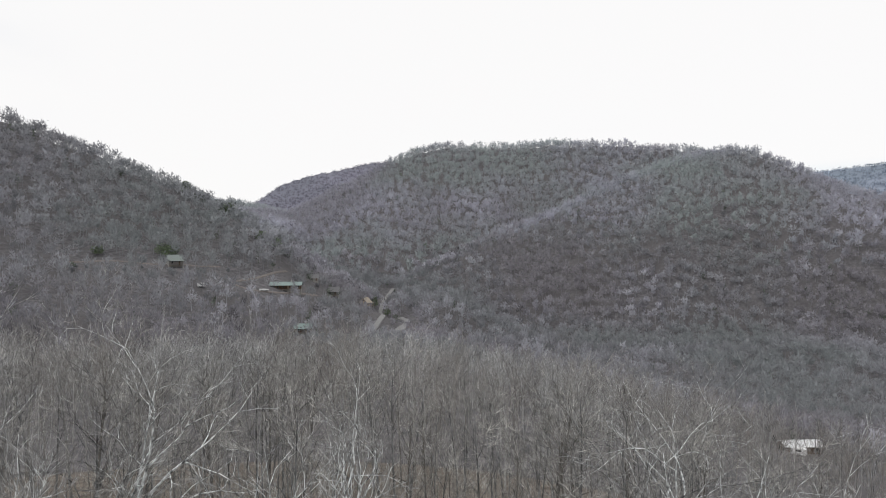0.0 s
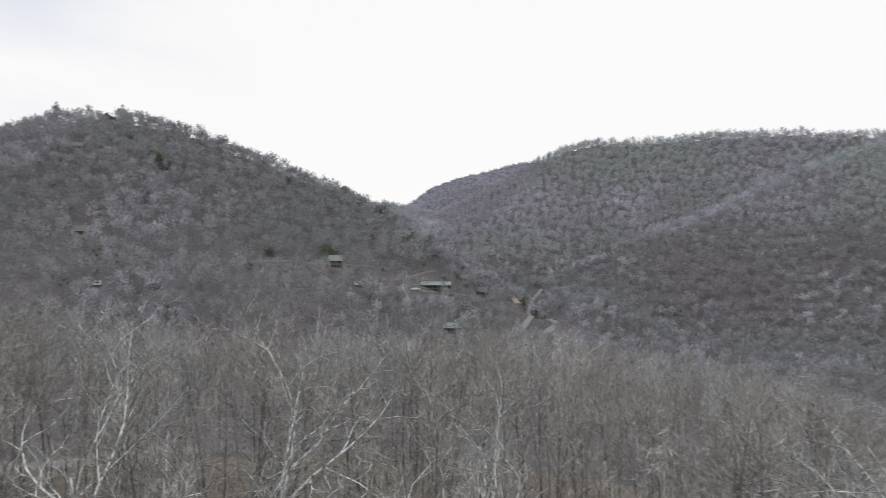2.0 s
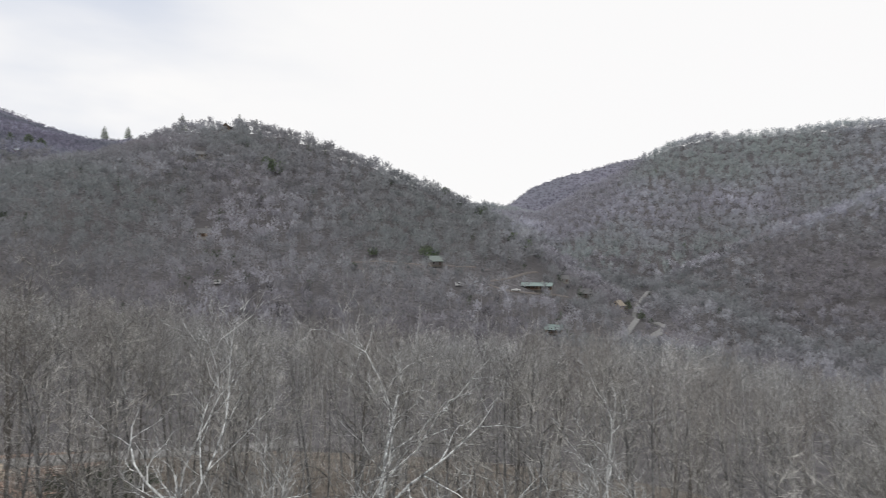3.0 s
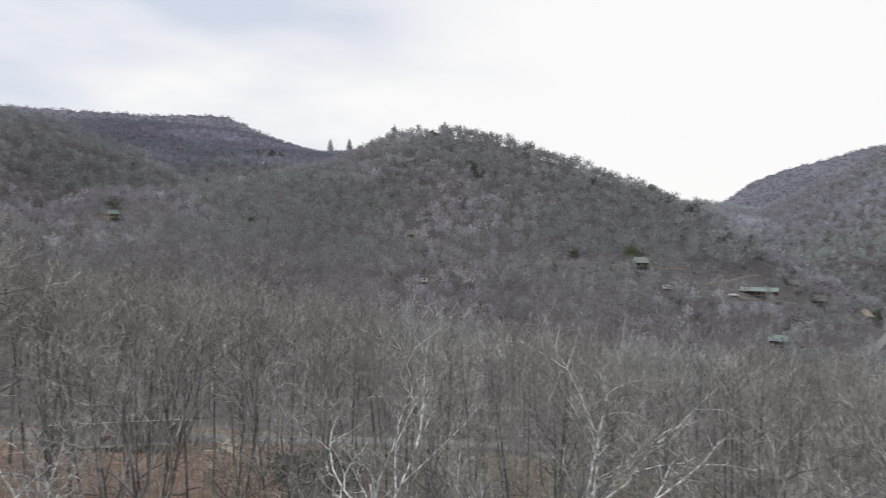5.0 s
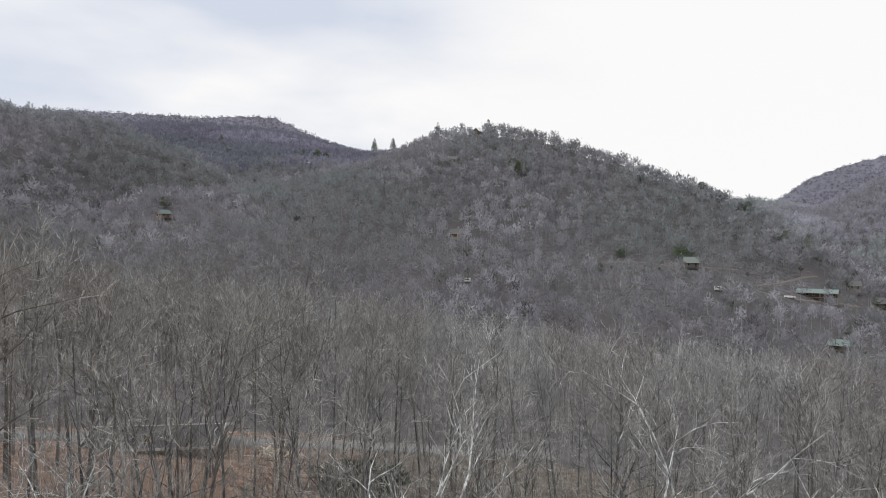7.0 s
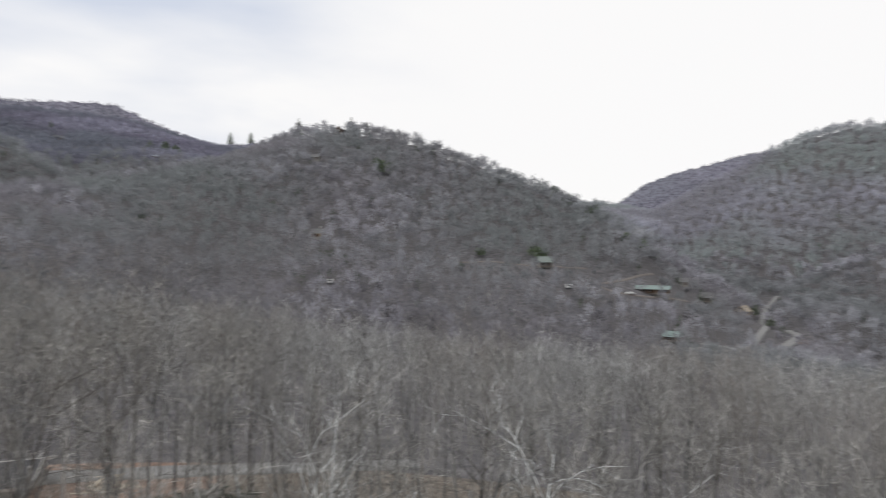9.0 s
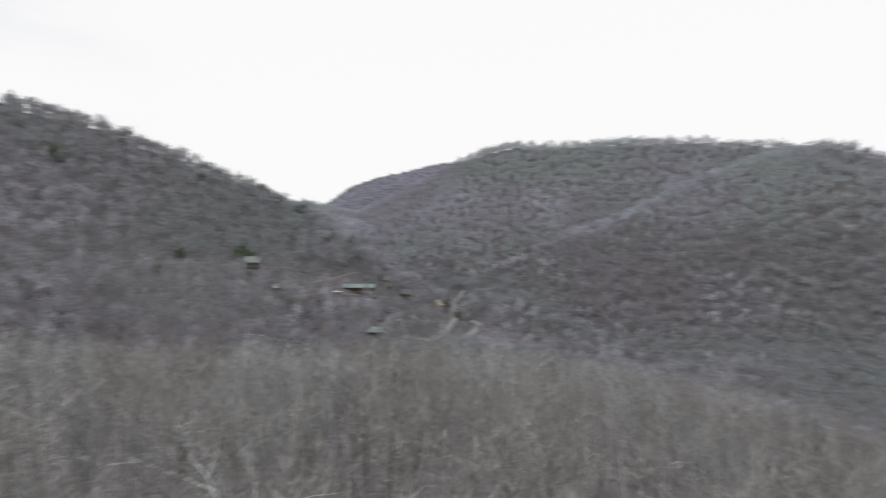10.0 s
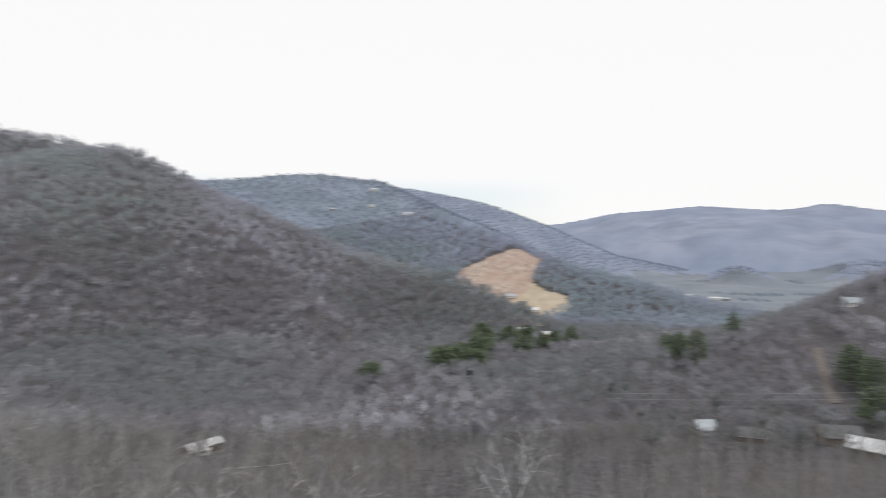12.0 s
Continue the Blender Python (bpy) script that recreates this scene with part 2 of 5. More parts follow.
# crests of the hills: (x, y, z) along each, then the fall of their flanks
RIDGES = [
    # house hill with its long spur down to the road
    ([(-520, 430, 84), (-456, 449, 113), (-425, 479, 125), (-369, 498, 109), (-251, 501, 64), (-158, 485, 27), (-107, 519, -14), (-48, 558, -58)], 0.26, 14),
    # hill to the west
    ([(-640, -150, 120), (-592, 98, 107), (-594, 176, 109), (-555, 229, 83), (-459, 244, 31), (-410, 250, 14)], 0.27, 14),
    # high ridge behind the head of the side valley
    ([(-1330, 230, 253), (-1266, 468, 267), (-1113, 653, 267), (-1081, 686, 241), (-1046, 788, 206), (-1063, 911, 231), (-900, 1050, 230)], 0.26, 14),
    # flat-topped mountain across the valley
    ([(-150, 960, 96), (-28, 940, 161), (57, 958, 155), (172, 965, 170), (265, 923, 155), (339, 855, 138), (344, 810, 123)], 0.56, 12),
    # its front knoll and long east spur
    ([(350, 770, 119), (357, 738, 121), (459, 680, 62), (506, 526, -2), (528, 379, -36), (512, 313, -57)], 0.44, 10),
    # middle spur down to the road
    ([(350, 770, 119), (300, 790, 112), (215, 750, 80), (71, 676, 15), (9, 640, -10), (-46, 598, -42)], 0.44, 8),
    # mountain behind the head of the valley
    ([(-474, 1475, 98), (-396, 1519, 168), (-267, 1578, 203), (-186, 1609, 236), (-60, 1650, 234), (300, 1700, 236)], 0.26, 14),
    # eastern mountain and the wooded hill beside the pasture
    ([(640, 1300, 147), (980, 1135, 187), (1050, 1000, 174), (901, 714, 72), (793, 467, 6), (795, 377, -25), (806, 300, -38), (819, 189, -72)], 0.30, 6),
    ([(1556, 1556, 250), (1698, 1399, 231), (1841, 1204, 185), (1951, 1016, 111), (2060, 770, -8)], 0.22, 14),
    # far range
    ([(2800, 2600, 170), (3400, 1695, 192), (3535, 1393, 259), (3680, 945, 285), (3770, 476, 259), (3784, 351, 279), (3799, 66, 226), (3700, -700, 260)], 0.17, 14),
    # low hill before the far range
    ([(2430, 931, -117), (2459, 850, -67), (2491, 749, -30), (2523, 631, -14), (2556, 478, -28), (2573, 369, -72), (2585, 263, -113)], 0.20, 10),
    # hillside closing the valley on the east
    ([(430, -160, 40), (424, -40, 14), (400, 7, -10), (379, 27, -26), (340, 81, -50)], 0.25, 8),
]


def crest_line(crest):
    """Even samples along a crest."""
    p = np.array(crest, float)
    run_len = np.concatenate([[0], np.cumsum(np.hypot(*np.diff(p[:, :2], axis=0).T))])
    s = np.linspace(0, run_len[-1], max(2, int(run_len[-1] / (22 if np.hypot(*p[0, :2]) < 1200 else 30 if np.hypot(*p[0, :2]) < 3000 else 70))))
    return [np.interp(s, run_len, p[:, i]) for i in range(3)]


def height(x, y):
    x, y = np.asarray(x, float), np.asarray(y, float)
    east = 12 * np.log1p(np.exp(np.clip(x / 12, -30, 30)))
    base = -13.5 - 0.15 * y - 0.19 * east
    base = np.where(y < -60, np.minimum(base, 60 + 0 * base), base)
    floor = -84 + 0.03 * np.clip(y - 300, 0, 600) + 0.05 * np.clip(-x - 60, 0, 2000)
    k = 4.0
    total = np.exp(np.clip(base, -90, 300) / k) + np.exp(floor / k)
    wob = 1.03 + 0.16 * vnoise(x / 130, y / 130, 3) + 0.10 * vnoise(x / 50, y / 50, 5)
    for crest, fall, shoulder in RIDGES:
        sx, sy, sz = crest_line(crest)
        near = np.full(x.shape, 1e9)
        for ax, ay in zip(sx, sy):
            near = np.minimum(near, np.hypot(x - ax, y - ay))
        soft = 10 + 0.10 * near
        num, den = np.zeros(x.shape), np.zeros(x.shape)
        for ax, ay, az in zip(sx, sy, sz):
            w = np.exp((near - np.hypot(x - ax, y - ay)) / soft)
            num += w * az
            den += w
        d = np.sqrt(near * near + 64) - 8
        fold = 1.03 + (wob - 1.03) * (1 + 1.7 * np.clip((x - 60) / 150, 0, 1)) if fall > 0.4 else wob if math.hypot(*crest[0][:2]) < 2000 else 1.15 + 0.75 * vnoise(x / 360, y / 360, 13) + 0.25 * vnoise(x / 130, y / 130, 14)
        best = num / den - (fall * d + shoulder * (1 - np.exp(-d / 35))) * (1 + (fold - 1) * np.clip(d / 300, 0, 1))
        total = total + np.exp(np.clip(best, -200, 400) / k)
    z = k * np.log(total)
    r = np.hypot(x, y)
    z = z + (3.0 * vnoise(x / 60, y / 60, 7) + 1.6 * vnoise(x / 23, y / 23, 9)) * np.clip((r - 40) / 200, 0.1, 1) * np.clip((1300 - r) / 600, 0, 1)
    z = z + 22 * vnoise(x / 300, y / 300, 8) * np.clip((r - 1600) / 900, 0, 1)
    return z


# polar sheet round the valley, finer where the land is near
N_R = 230
AZ = np.radians(np.concatenate([np.arange(-98, 96, 0.5), np.arange(96, 262, 3.5)]))
LOGR = np.linspace(math.log(2.0), math.log(4700.0), N_R)
gA, gR = np.meshgrid(AZ, np.exp(LOGR), indexing="ij")
gX, gY = -gR * np.sin(gA), gR * np.cos(gA)
gZ = height(gX, gY)


def gz(x, y):
    """Height of the built sheet at a place."""
    x, y = np.asarray(x, float), np.asarray(y, float)
    a = np.arctan2(-x, y)
    a = np.where(a < AZ[0], a + 2 * np.pi, a)
    u = np.interp(a, np.append(AZ, AZ[0] + 2 * np.pi), np.arange(len(AZ) + 1))
    v = np.clip((np.log(np.maximum(np.hypot(x, y), 2.0)) - LOGR[0]) / (LOGR[1] - LOGR[0]), 0, N_R - 1.001)
    i, j = np.floor(u).astype(int), np.floor(v).astype(int)
    fu, fv = u - i, v - j
    i0, i1 = i % len(AZ), (i + 1) % len(AZ)
    return (gZ[i0, j] * (1 - fv) + gZ[i0, j + 1] * fv) * (1 - fu) + (gZ[i1, j] * (1 - fv) + gZ[i1, j + 1] * fv) * fu


def raw_mesh(name, verts, faces, material, smooth=False):
    """A mesh from arrays; faces all of one size."""
    me = bpy.data.meshes.new(name)
    verts, faces = np.asarray(verts, np.float32), np.asarray(faces, np.int32)
    n, k = faces.shape
    me.vertices.add(len(verts))
    me.vertices.foreach_set("co", verts.ravel())
    me.loops.add(n * k)
    me.loops.foreach_set("vertex_index", faces.ravel())
    me.polygons.add(n)
    me.polygons.foreach_set("loop_start", np.arange(0, n * k, k, dtype=np.int32))
    me.polygons.foreach_set("use_smooth", np.full(n, smooth))
    me.update(calc_edges=True)
    me.materials.append(material)
    return me


nA = len(AZ)
idx = np.arange(nA * N_R).reshape(nA, N_R)
nxt = np.roll(idx, -1, axis=0)
quads = np.stack([idx[:, :-1], idx[:, 1:], nxt[:, 1:], nxt[:, :-1]], -1).reshape(-1, 4)[:, ::-1]
sheet = np.stack([gX, gY, gZ], -1)
# the innermost ring is drawn together, so that the sheet has no hole
sheet[:, 0] = [0.0, 0.0, float(np.mean(gZ[:, 0]))] + sheet[:, 0] * [0.002, 0.002, 0.0]
ground_me = raw_mesh("ground", sheet.reshape(-1, 3), quads, M_LITTER, True)
ground = tagged(new("ground", ground_me), "rolling wooded ground covered in brown leaf litter", "ground", kind="structure")
# Materials by distance: the farther ones hold painted haze
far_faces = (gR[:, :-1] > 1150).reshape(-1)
ground_me.materials.append(M_FAR_HAZE)
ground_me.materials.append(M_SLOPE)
ground_me.materials.append(M_RANGE_HAZE)
ground_me.materials.append(M_HEAD_HAZE)
ground_me.materials.append(M_FIELD_HAZE)
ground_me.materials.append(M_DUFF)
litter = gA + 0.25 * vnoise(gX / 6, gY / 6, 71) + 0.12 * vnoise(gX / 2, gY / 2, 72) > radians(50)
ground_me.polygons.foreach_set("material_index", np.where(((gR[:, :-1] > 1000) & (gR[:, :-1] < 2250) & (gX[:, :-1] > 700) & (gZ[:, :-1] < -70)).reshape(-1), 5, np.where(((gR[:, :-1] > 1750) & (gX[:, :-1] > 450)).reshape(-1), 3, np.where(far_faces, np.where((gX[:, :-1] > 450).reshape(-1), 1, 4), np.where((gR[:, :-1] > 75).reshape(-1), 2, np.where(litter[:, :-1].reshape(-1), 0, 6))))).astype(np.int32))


# ---------------------------------------------------------------- trees
def tubes_mesh(name, tubes, material):
    """tubes: (points, radii, sides). Joins tapered tubes into one mesh of triangles and quads kept as triangles."""
    V, F, base = [], [], 0
    for pts, rad, k in tubes:
        pts = np.asarray(pts)
        n = len(pts)
        t = np.gradient(pts, axis=0)
        t /= np.linalg.norm(t, axis=1)[:, None] + 1e-9
        ref = np.array([1.0, 0, 0]) if abs(t[0, 2]) > 0.8 else np.array([0, 0, 1.0])
        u = np.cross(t, ref)
        u /= np.linalg.norm(u, axis=1)[:, None] + 1e-9
        w = np.cross(t, u)
        ang = np.arange(k) * 2 * np.pi / k
        ring = pts[:, None] + np.asarray(rad)[:, None, None] * (np.cos(ang)[None, :, None] * u[:, None] + np.sin(ang)[None, :, None] * w[:, None])
        V.append(ring.reshape(-1, 3))
        i = np.arange(k)
        if k == 2:
            i = i[:1]
        for r in range(n - 1):
            a, b = base + r * k + i, base + r * k + (i + 1) % k
            F.append(np.stack([a, b, b + k], -1))
            F.append(np.stack([a, b + k, a + k], -1))
        base += n * k
    return raw_mesh(name, np.concatenate(V), np.concatenate(F), material, True)


def slivers_mesh(name, p0, p1, width, material, rng, out=None, tone=None):
    """Fine twigs: one thin triangle each, from p0 to p1."""
    p0, p1 = np.asarray(p0, float), np.asarray(p1, float)
    d = p1 - p0
    side = np.cross(d, rng.normal(size=d.shape) if out is None else out)
    side /= np.linalg.norm(side, axis=1)[:, None] + 1e-9
    side *= np.asarray(width).reshape(-1, 1) * 0.5
    v = np.stack([p0 - side, p0 + side, p1], 1).reshape(-1, 3)
    me = raw_mesh(name, v, np.arange(len(v)).reshape(-1, 3), material)
    if tone is not None:
        me.attributes.new("species", "FLOAT", "FACE").data.foreach_set("value", np.asarray(tone, np.float32))
    return me


def paleness(rng, x, y, spread):
    """Paleness of each tree's bark and twigs, by stands and tree by tree."""
    return np.clip(0.5 + rng.normal(0, spread, len(x)) + 0.30 * vnoise(x / 150, y / 150, 31) + 0.17 * vnoise(x / 45, y / 45, 33), 0, 0.84)


def species(rng, x, y, count, spread=0.17):
    """The same, once for each of a tree's twigs."""
    return np.repeat(paleness(rng, x, y, spread), count + 1)


def grow(rng, tall, radius, levels, clear=0.45, angle=38, kids=(9, 5, 4), reach=0.36, lean=(0, 0), fork=0, twigs=3, twig_len=0.7, stout=0.42, crook=0.16):
    """Limbs of a bare tree as tubes and twigs as segments."""
    tubes, tw0, tw1 = [], [], []
    joints = (10, 8, 5, 3) if levels > 2 else (9, 6, 3)

    def spray(pts, count, size):
        n = len(pts)
        for _ in range(count):
            s = rng.uniform(0.2, 1) * (n - 1)
            i = min(int(s), n - 2)
            o = pts[i] + (pts[i + 1] - pts[i]) * (s - i)
            dd = (pts[i + 1] - pts[i])
            dd = dd / np.linalg.norm(dd) + rng.normal(size=3) * 0.3 + np.array([0, 0, 0.25])
            dd /= np.linalg.norm(dd)
            tw0.append(o)
            tw1.append(o + dd * size * rng.uniform(0.5, 1.4))

    def limb(p, d, length, r, level, sides):
        n = joints[level]
        pts, rad = [p], [r]
        q = np.array(p, float)
        d = d / np.linalg.norm(d)
        bend = rng.normal(size=3) * crook * 0.5
        for i in range(1, n):
            # slow sweeps, and limbs that turn up towards the light
            bend = 0.35 * bend + rng.normal(size=3) * ((0.02 if crook < 0.18 else 0.07) if level == 0 else crook)
            d = d + bend + np.array([0, 0, 0.05 if level == 0 else 0.085 if level == 1 else 0.07])
            d = d / np.linalg.norm(d)
            q = q + d * length / (n - 1)
            pts.append(q.copy())
            rad.append(max(r * (1 - 0.85 * i / (n - 1)), 0.006))
        tubes.append((np.array(pts), np.array(rad), sides))
        pts = np.array(pts)
        if level >= levels:
            spray(pts, twigs, twig_len)
            return
        if level == levels - 1:
            spray(pts[n // 2:], 3, twig_len * 1.2)
        count = kids[min(level, len(kids) - 1)]
        lo = clear if level == 0 else 0.2
        for c in range(count):
            s = (lo + (1 - lo) * (c + rng.uniform(0.1, 0.9)) / count) * (n - 1)
            i = min(int(s), n - 2)
            o = pts[i] + (pts[i + 1] - pts[i]) * (s - i)
            t = pts[i + 1] - pts[i]
            t /= np.linalg.norm(t)
            az = c * 2.4 + rng.uniform(-0.6, 0.6) + level
            e1 = np.cross(t, [0.3, 0.9, 0.1])
            e1 /= np.linalg.norm(e1)
            e2 = np.cross(t, e1)
            frac = s / (n - 1)
            an = radians(angle * rng.uniform(0.7, 1.35) * (1.15 - 0.5 * frac if level == 0 else 1))
            dd = t * math.cos(an) + (e1 * math.cos(az) + e2 * math.sin(az)) * math.sin(an)
            ln = length * rng.uniform(0.65, 1.25) * (reach * (1.5 - 0.4 * frac) if level == 0 else 0.40 * (1.4 - 0.75 * frac))
            hold = stout if level == 0 else 0.45 if levels < 3 else 0.52
            rr = min(rad[i] * (hold + 0.2), r * hold * rng.uniform(0.7, 1.15))
            limb(o, dd, ln, rr, level + 1, 4 if level == 0 else 3 if level + 1 < levels else 2)

    stems = max(1, fork)
    for s in range(stems):
        a = s * 2 * math.pi / stems + rng.uniform(0, 1)
        k = 0.0 if stems == 1 else rng.uniform(0.10, 0.22)
        limb(np.array([0.15 * math.cos(a) * (stems > 1), 0.15 * math.sin(a) * (stems > 1), -0.6]),
             np.array([lean[0] + k * math.cos(a), lean[1] + k * math.sin(a), 1.0]), tall * (0.86 if s == 0 else rng.uniform(0.68, 0.84)), radius, 0, 6)
    return tubes, np.array(tw0), np.array(tw1)


def part(name, mesh, parent, label=""):
    ob = new(name, mesh)
    ob.parent = parent
    return tagged(ob, label)


def bare_tree(name, seed, bark, label, at, twig=M_TWIG, twig_w=0.012, turn=0.0, group="", **kw):
    rng = np.random.default_rng(seed)
    tubes, a, b = grow(rng, **kw)
    root = tagged(new(name), label, "tree", group)
    part("trunk", tubes_mesh("trunk", tubes, bark), root)
    part("crown", slivers_mesh("crown", a, b, np.full(len(a), twig_w), twig, rng), root)
    root.matrix_world = pose(*at, 0, 0, turn)
    return root


# houses: name, place, turn off the sight line, length, width, wall, roof rise, roof, walls, porch, chimney, label
HOUSES = [
    ("lodge", -101, 400, -6, 24, 8, 2.7, 1.7, "green", "brown", 1, 1, "long dark wooden lodge with a grey-green metal roof and porch"),
    ("house", -159, 368, 12, 10, 8, 2.8, 3.2, "sage", "grey", 1, 0, "small grey house with a steep sage metal roof above the track"),
    ("house", -282, 296, -10, 9, 7, 2.6, 2.6, "slate", "brown", 0, 1, "weathered brown cabin with a grey roof among bare trees"),
    ("house", -371, 145, 30, 7, 6, 2.4, 2.2, "teal", "tan", 1, 0, "tan cottage with a teal metal roof in a brown clearing"),
    ("house", -95, 456, 8, 8, 6, 2.5, 2.4, "slate", "grey", 0, 0, "small weathered grey cabin behind the lodge"),
    ("house", -78, 447, -25, 10, 8, 2.8, 2.8, "slate", "grey", 1, 0, "grey two-sided cabin with a slate roof and deck"),
    ("house", -62, 497, 60, 9, 8, 3.2, 3.4, "tan", "timber", 1, 1, "tan timber-framed house standing above the bend of the road"),
    ("house", -76, 338, -8, 10.5, 7, 2.5, 1.9, "green", "brown", 1, 1, "low brown house with a green roof beside the lower road"),
    ("mobile_home", 116, 202, 32, 12, 5, 2.8, 1.1, "white", "brown", 0, 0, "dark-walled mobile home with a low white metal roof in the woods"),
    ("house", -641, 411, -5, 12, 8, 2.6, 2.4, "pale", "brown", 0, 0, "cabin with a pale roof high on the far slope"),
    ("house", -789, 386, 15, 13, 8, 3.0, 3.0, "slate", "brown", 1, 0, "dark brown cabin high on the far slope"),
    ("house", -655, 379, 50, 8, 7, 2.8, 3.0, "pale", "white", 0, 0, "small white gabled house on the far slope"),
    ("house", -424, 473, 82, 9, 9, 3.2, 3.4, "slate", "brown", 1, 0, "gabled dark wooden house with tall windows on the hilltop"),
    ("house", -379, 394, -20, 9, 7, 2.8, 2.6, "slate", "grey", 0, 0, "grey cabin in a cleared strip below the hilltop"),
    ("house", 667, 407, 10, 13, 8, 2.8, 2.4, "pale", "white", 0, 0, "white farmhouse with a pale roof in the dry pasture"),
    ("barn", 649, 366, 0, 14, 8, 2.8, 2.2, "white", "white", 0, 0, "long white barn at the foot of the dry pasture"),
    ("barn", 658, 386, 14, 12, 7, 2.6, 2.0, "slate", "grey", 0, 0, "low grey barn in the dry pasture"),
    ("house", 489, 289, 5, 12, 8, 3.0, 2.4, "white", "tan", 0, 0, "tan house with a white metal roof behind the pines"),
    ("house", 504, 274, -12, 10, 7, 3.2, 2.2, "white", "red", 0, 0, "red-walled house with a white roof behind the pines"),
    ("house", 253, 77, 25, 7, 6, 2.8, 2.2, "pale", "white", 1, 0, "white house with a pale blue-grey metal roof in the brush"),
    ("house", 209, 21, -15, 11, 7, 2.8, 2.2, "white", "grey", 0, 0, "grey house with a broad white metal roof in the brush"),
    ("house", 257, 33, 20, 13, 8, 2.8, 2.6, "slate", "tan", 1, 0, "tan house with a weathered grey roof and long porch"),
    ("house", 249, 60, 0, 10, 7, 2.6, 2.2, "slate", "brown", 0, 0, "low brown house with a dark roof and pale eave"),
    ("house", 398, 37, 10, 10, 7, 2.8, 2.4, "pale", "white", 0, 0, "small white house on the eastern hillside"),
    ("house", 978, 930, 0, 17, 9, 3, 2.0, "white", "white", 0, 0, "long white-roofed house high on the eastern mountain"),
    ("house", 901, 865, 10, 14, 9, 3, 2.4, "pale", "white", 0, 0, "pale-roofed house on the eastern mountain"),
    ("house", 884, 755, -8, 20, 9, 3, 2.0, "white", "white", 0, 0, "long low white building on the eastern mountain"),
    ("house", 855, 927, 12, 13, 8, 3, 2.4, "pale", "grey", 0, 0, "small pale-roofed house among the eastern woods"),
    ("house", 1215, 347, 0, 26, 12, 3.4, 1.6, "pale", "white", 0, 0, "low pale building on the distant valley floor"),
    ("house", 1187, 290, 14, 22, 12, 3.4, 1.6, "white", "white", 0, 0, "low white building on the distant valley floor"),
    ("house", 1172, 268, -10, 16, 10, 3.4, 2.2, "pale", "grey", 0, 0, "grey building beside others on the distant valley floor"),
    ("house", -62.3, 28.3, -14, 10.5, 6.0, 1.4, 0.8, "charcoal", "grey", 0, 0, "low house with a dark shingle roof and white eave trim"),
]
HOUSES = [(*h[:4], h[4] * 0.8, h[5] * 0.85, *h[6:]) if math.hypot(h[1], h[2]) > 300 else h for h in HOUSES]
# places kept free of trees: x, y, radius
CLEAR = [(0, 5, 12), (-110, 383, 12), (-20, 460, 10)]
for h in HOUSES:
    reach = math.hypot(h[1], h[2])
    CLEAR.append((h[1], h[2], h[4] * 0.62 + 3 if reach > 80 else h[4] * 0.5 + 0.8))
    gap = 14 if 200 < reach < 300 and h[1] > 0 else 1 if reach < 80 else 8
    for step in (gap / 2, gap):
        CLEAR.append((h[1] * (1 - step / reach), h[2] * (1 - step / reach), h[4] * 0.5 + 2))
LANES = {
    "road": ([(-46, 600), (-50, 583), (-54, 566), (-52, 514), (-43, 448), (-45, 398), (-51, 367), (-64, 349)], 3.2),
    "road_bend": ([(-60, 330), (-41, 362), (-34, 388), (-28.5, 461), (-28, 492), (-35, 507)], 4.2),
    "track": ([(-85, 420), (-95, 402), (-100, 391), (-108, 381), (-121, 370.6), (-127, 370), (-125, 383), (-117, 403), (-110, 437)], 1.8),
    "upper_track": ([(-210, 340), (-196, 351), (-180, 360), (-166, 364), (-152, 378), (-141, 393)], 1.5),
    "drive": ([(-71, 14), (-68, 22), (-58, 41), (-55, 47), (-51.5, 53), (-45, 66)], 4.0),
    "forest_track": ([(282, 340), (299, 347), (325, 358), (351, 376), (387, 403), (418, 429), (431, 434)], 2.2),
    "dirt_track": ([(345, 48), (333, 46), (325, 43.4), (310, 40.6), (297, 36.6)], 4.5),
}
for pts, wide in LANES.values():
    for (ax, ay), (bx, by) in zip(pts, pts[1:]):
        for q in np.linspace(0, 1, max(2, int(math.hypot(bx - ax, by - ay) / 4))):
            px, py = ax + q * (bx - ax), ay + q * (by - ay)
            far = math.hypot(px, py)
            CLEAR.append((px, py, wide * 0.5 + 2.0))
            if far > 300 and px < 0:
                CLEAR.append((px * (1 - 7 / far), py * (1 - 7 / far), wide * 0.5 + 1.0 + 1.5 * (vnoise(px / 25, py / 25, 51) > 0)))
PASTURE = [(672, 492), (700, 505), (762, 492), (835, 456), (780, 428), (722, 408), (706, 380), (712, 356), (690, 340), (646, 348), (610, 335), (600, 350), (632, 380), (636, 412), (645, 450)]


def in_pasture(x, y):
    """Whether a place lies within the pasture's fence line."""
    inside = np.zeros(np.shape(x), bool)
    x, y = x + 9 * vnoise(x / 22, y / 22, 41), y + 9 * vnoise(x / 22, y / 22, 43)
    for (ax, ay), (bx, by) in zip(PASTURE, PASTURE[1:] + PASTURE[:1]):
        inside ^= ((ay > y) != (by > y)) & (x < (bx - ax) * (y - ay) / (by - ay + 1e-9) + ax)
    return inside


def is_clear(x, y):
    ok = np.ones(np.shape(x), bool)
    for cx, cy, cr in CLEAR:
        ok &= (x - cx) ** 2 + (y - cy) ** 2 > cr * cr
    return ok & ~in_pasture(x, y)


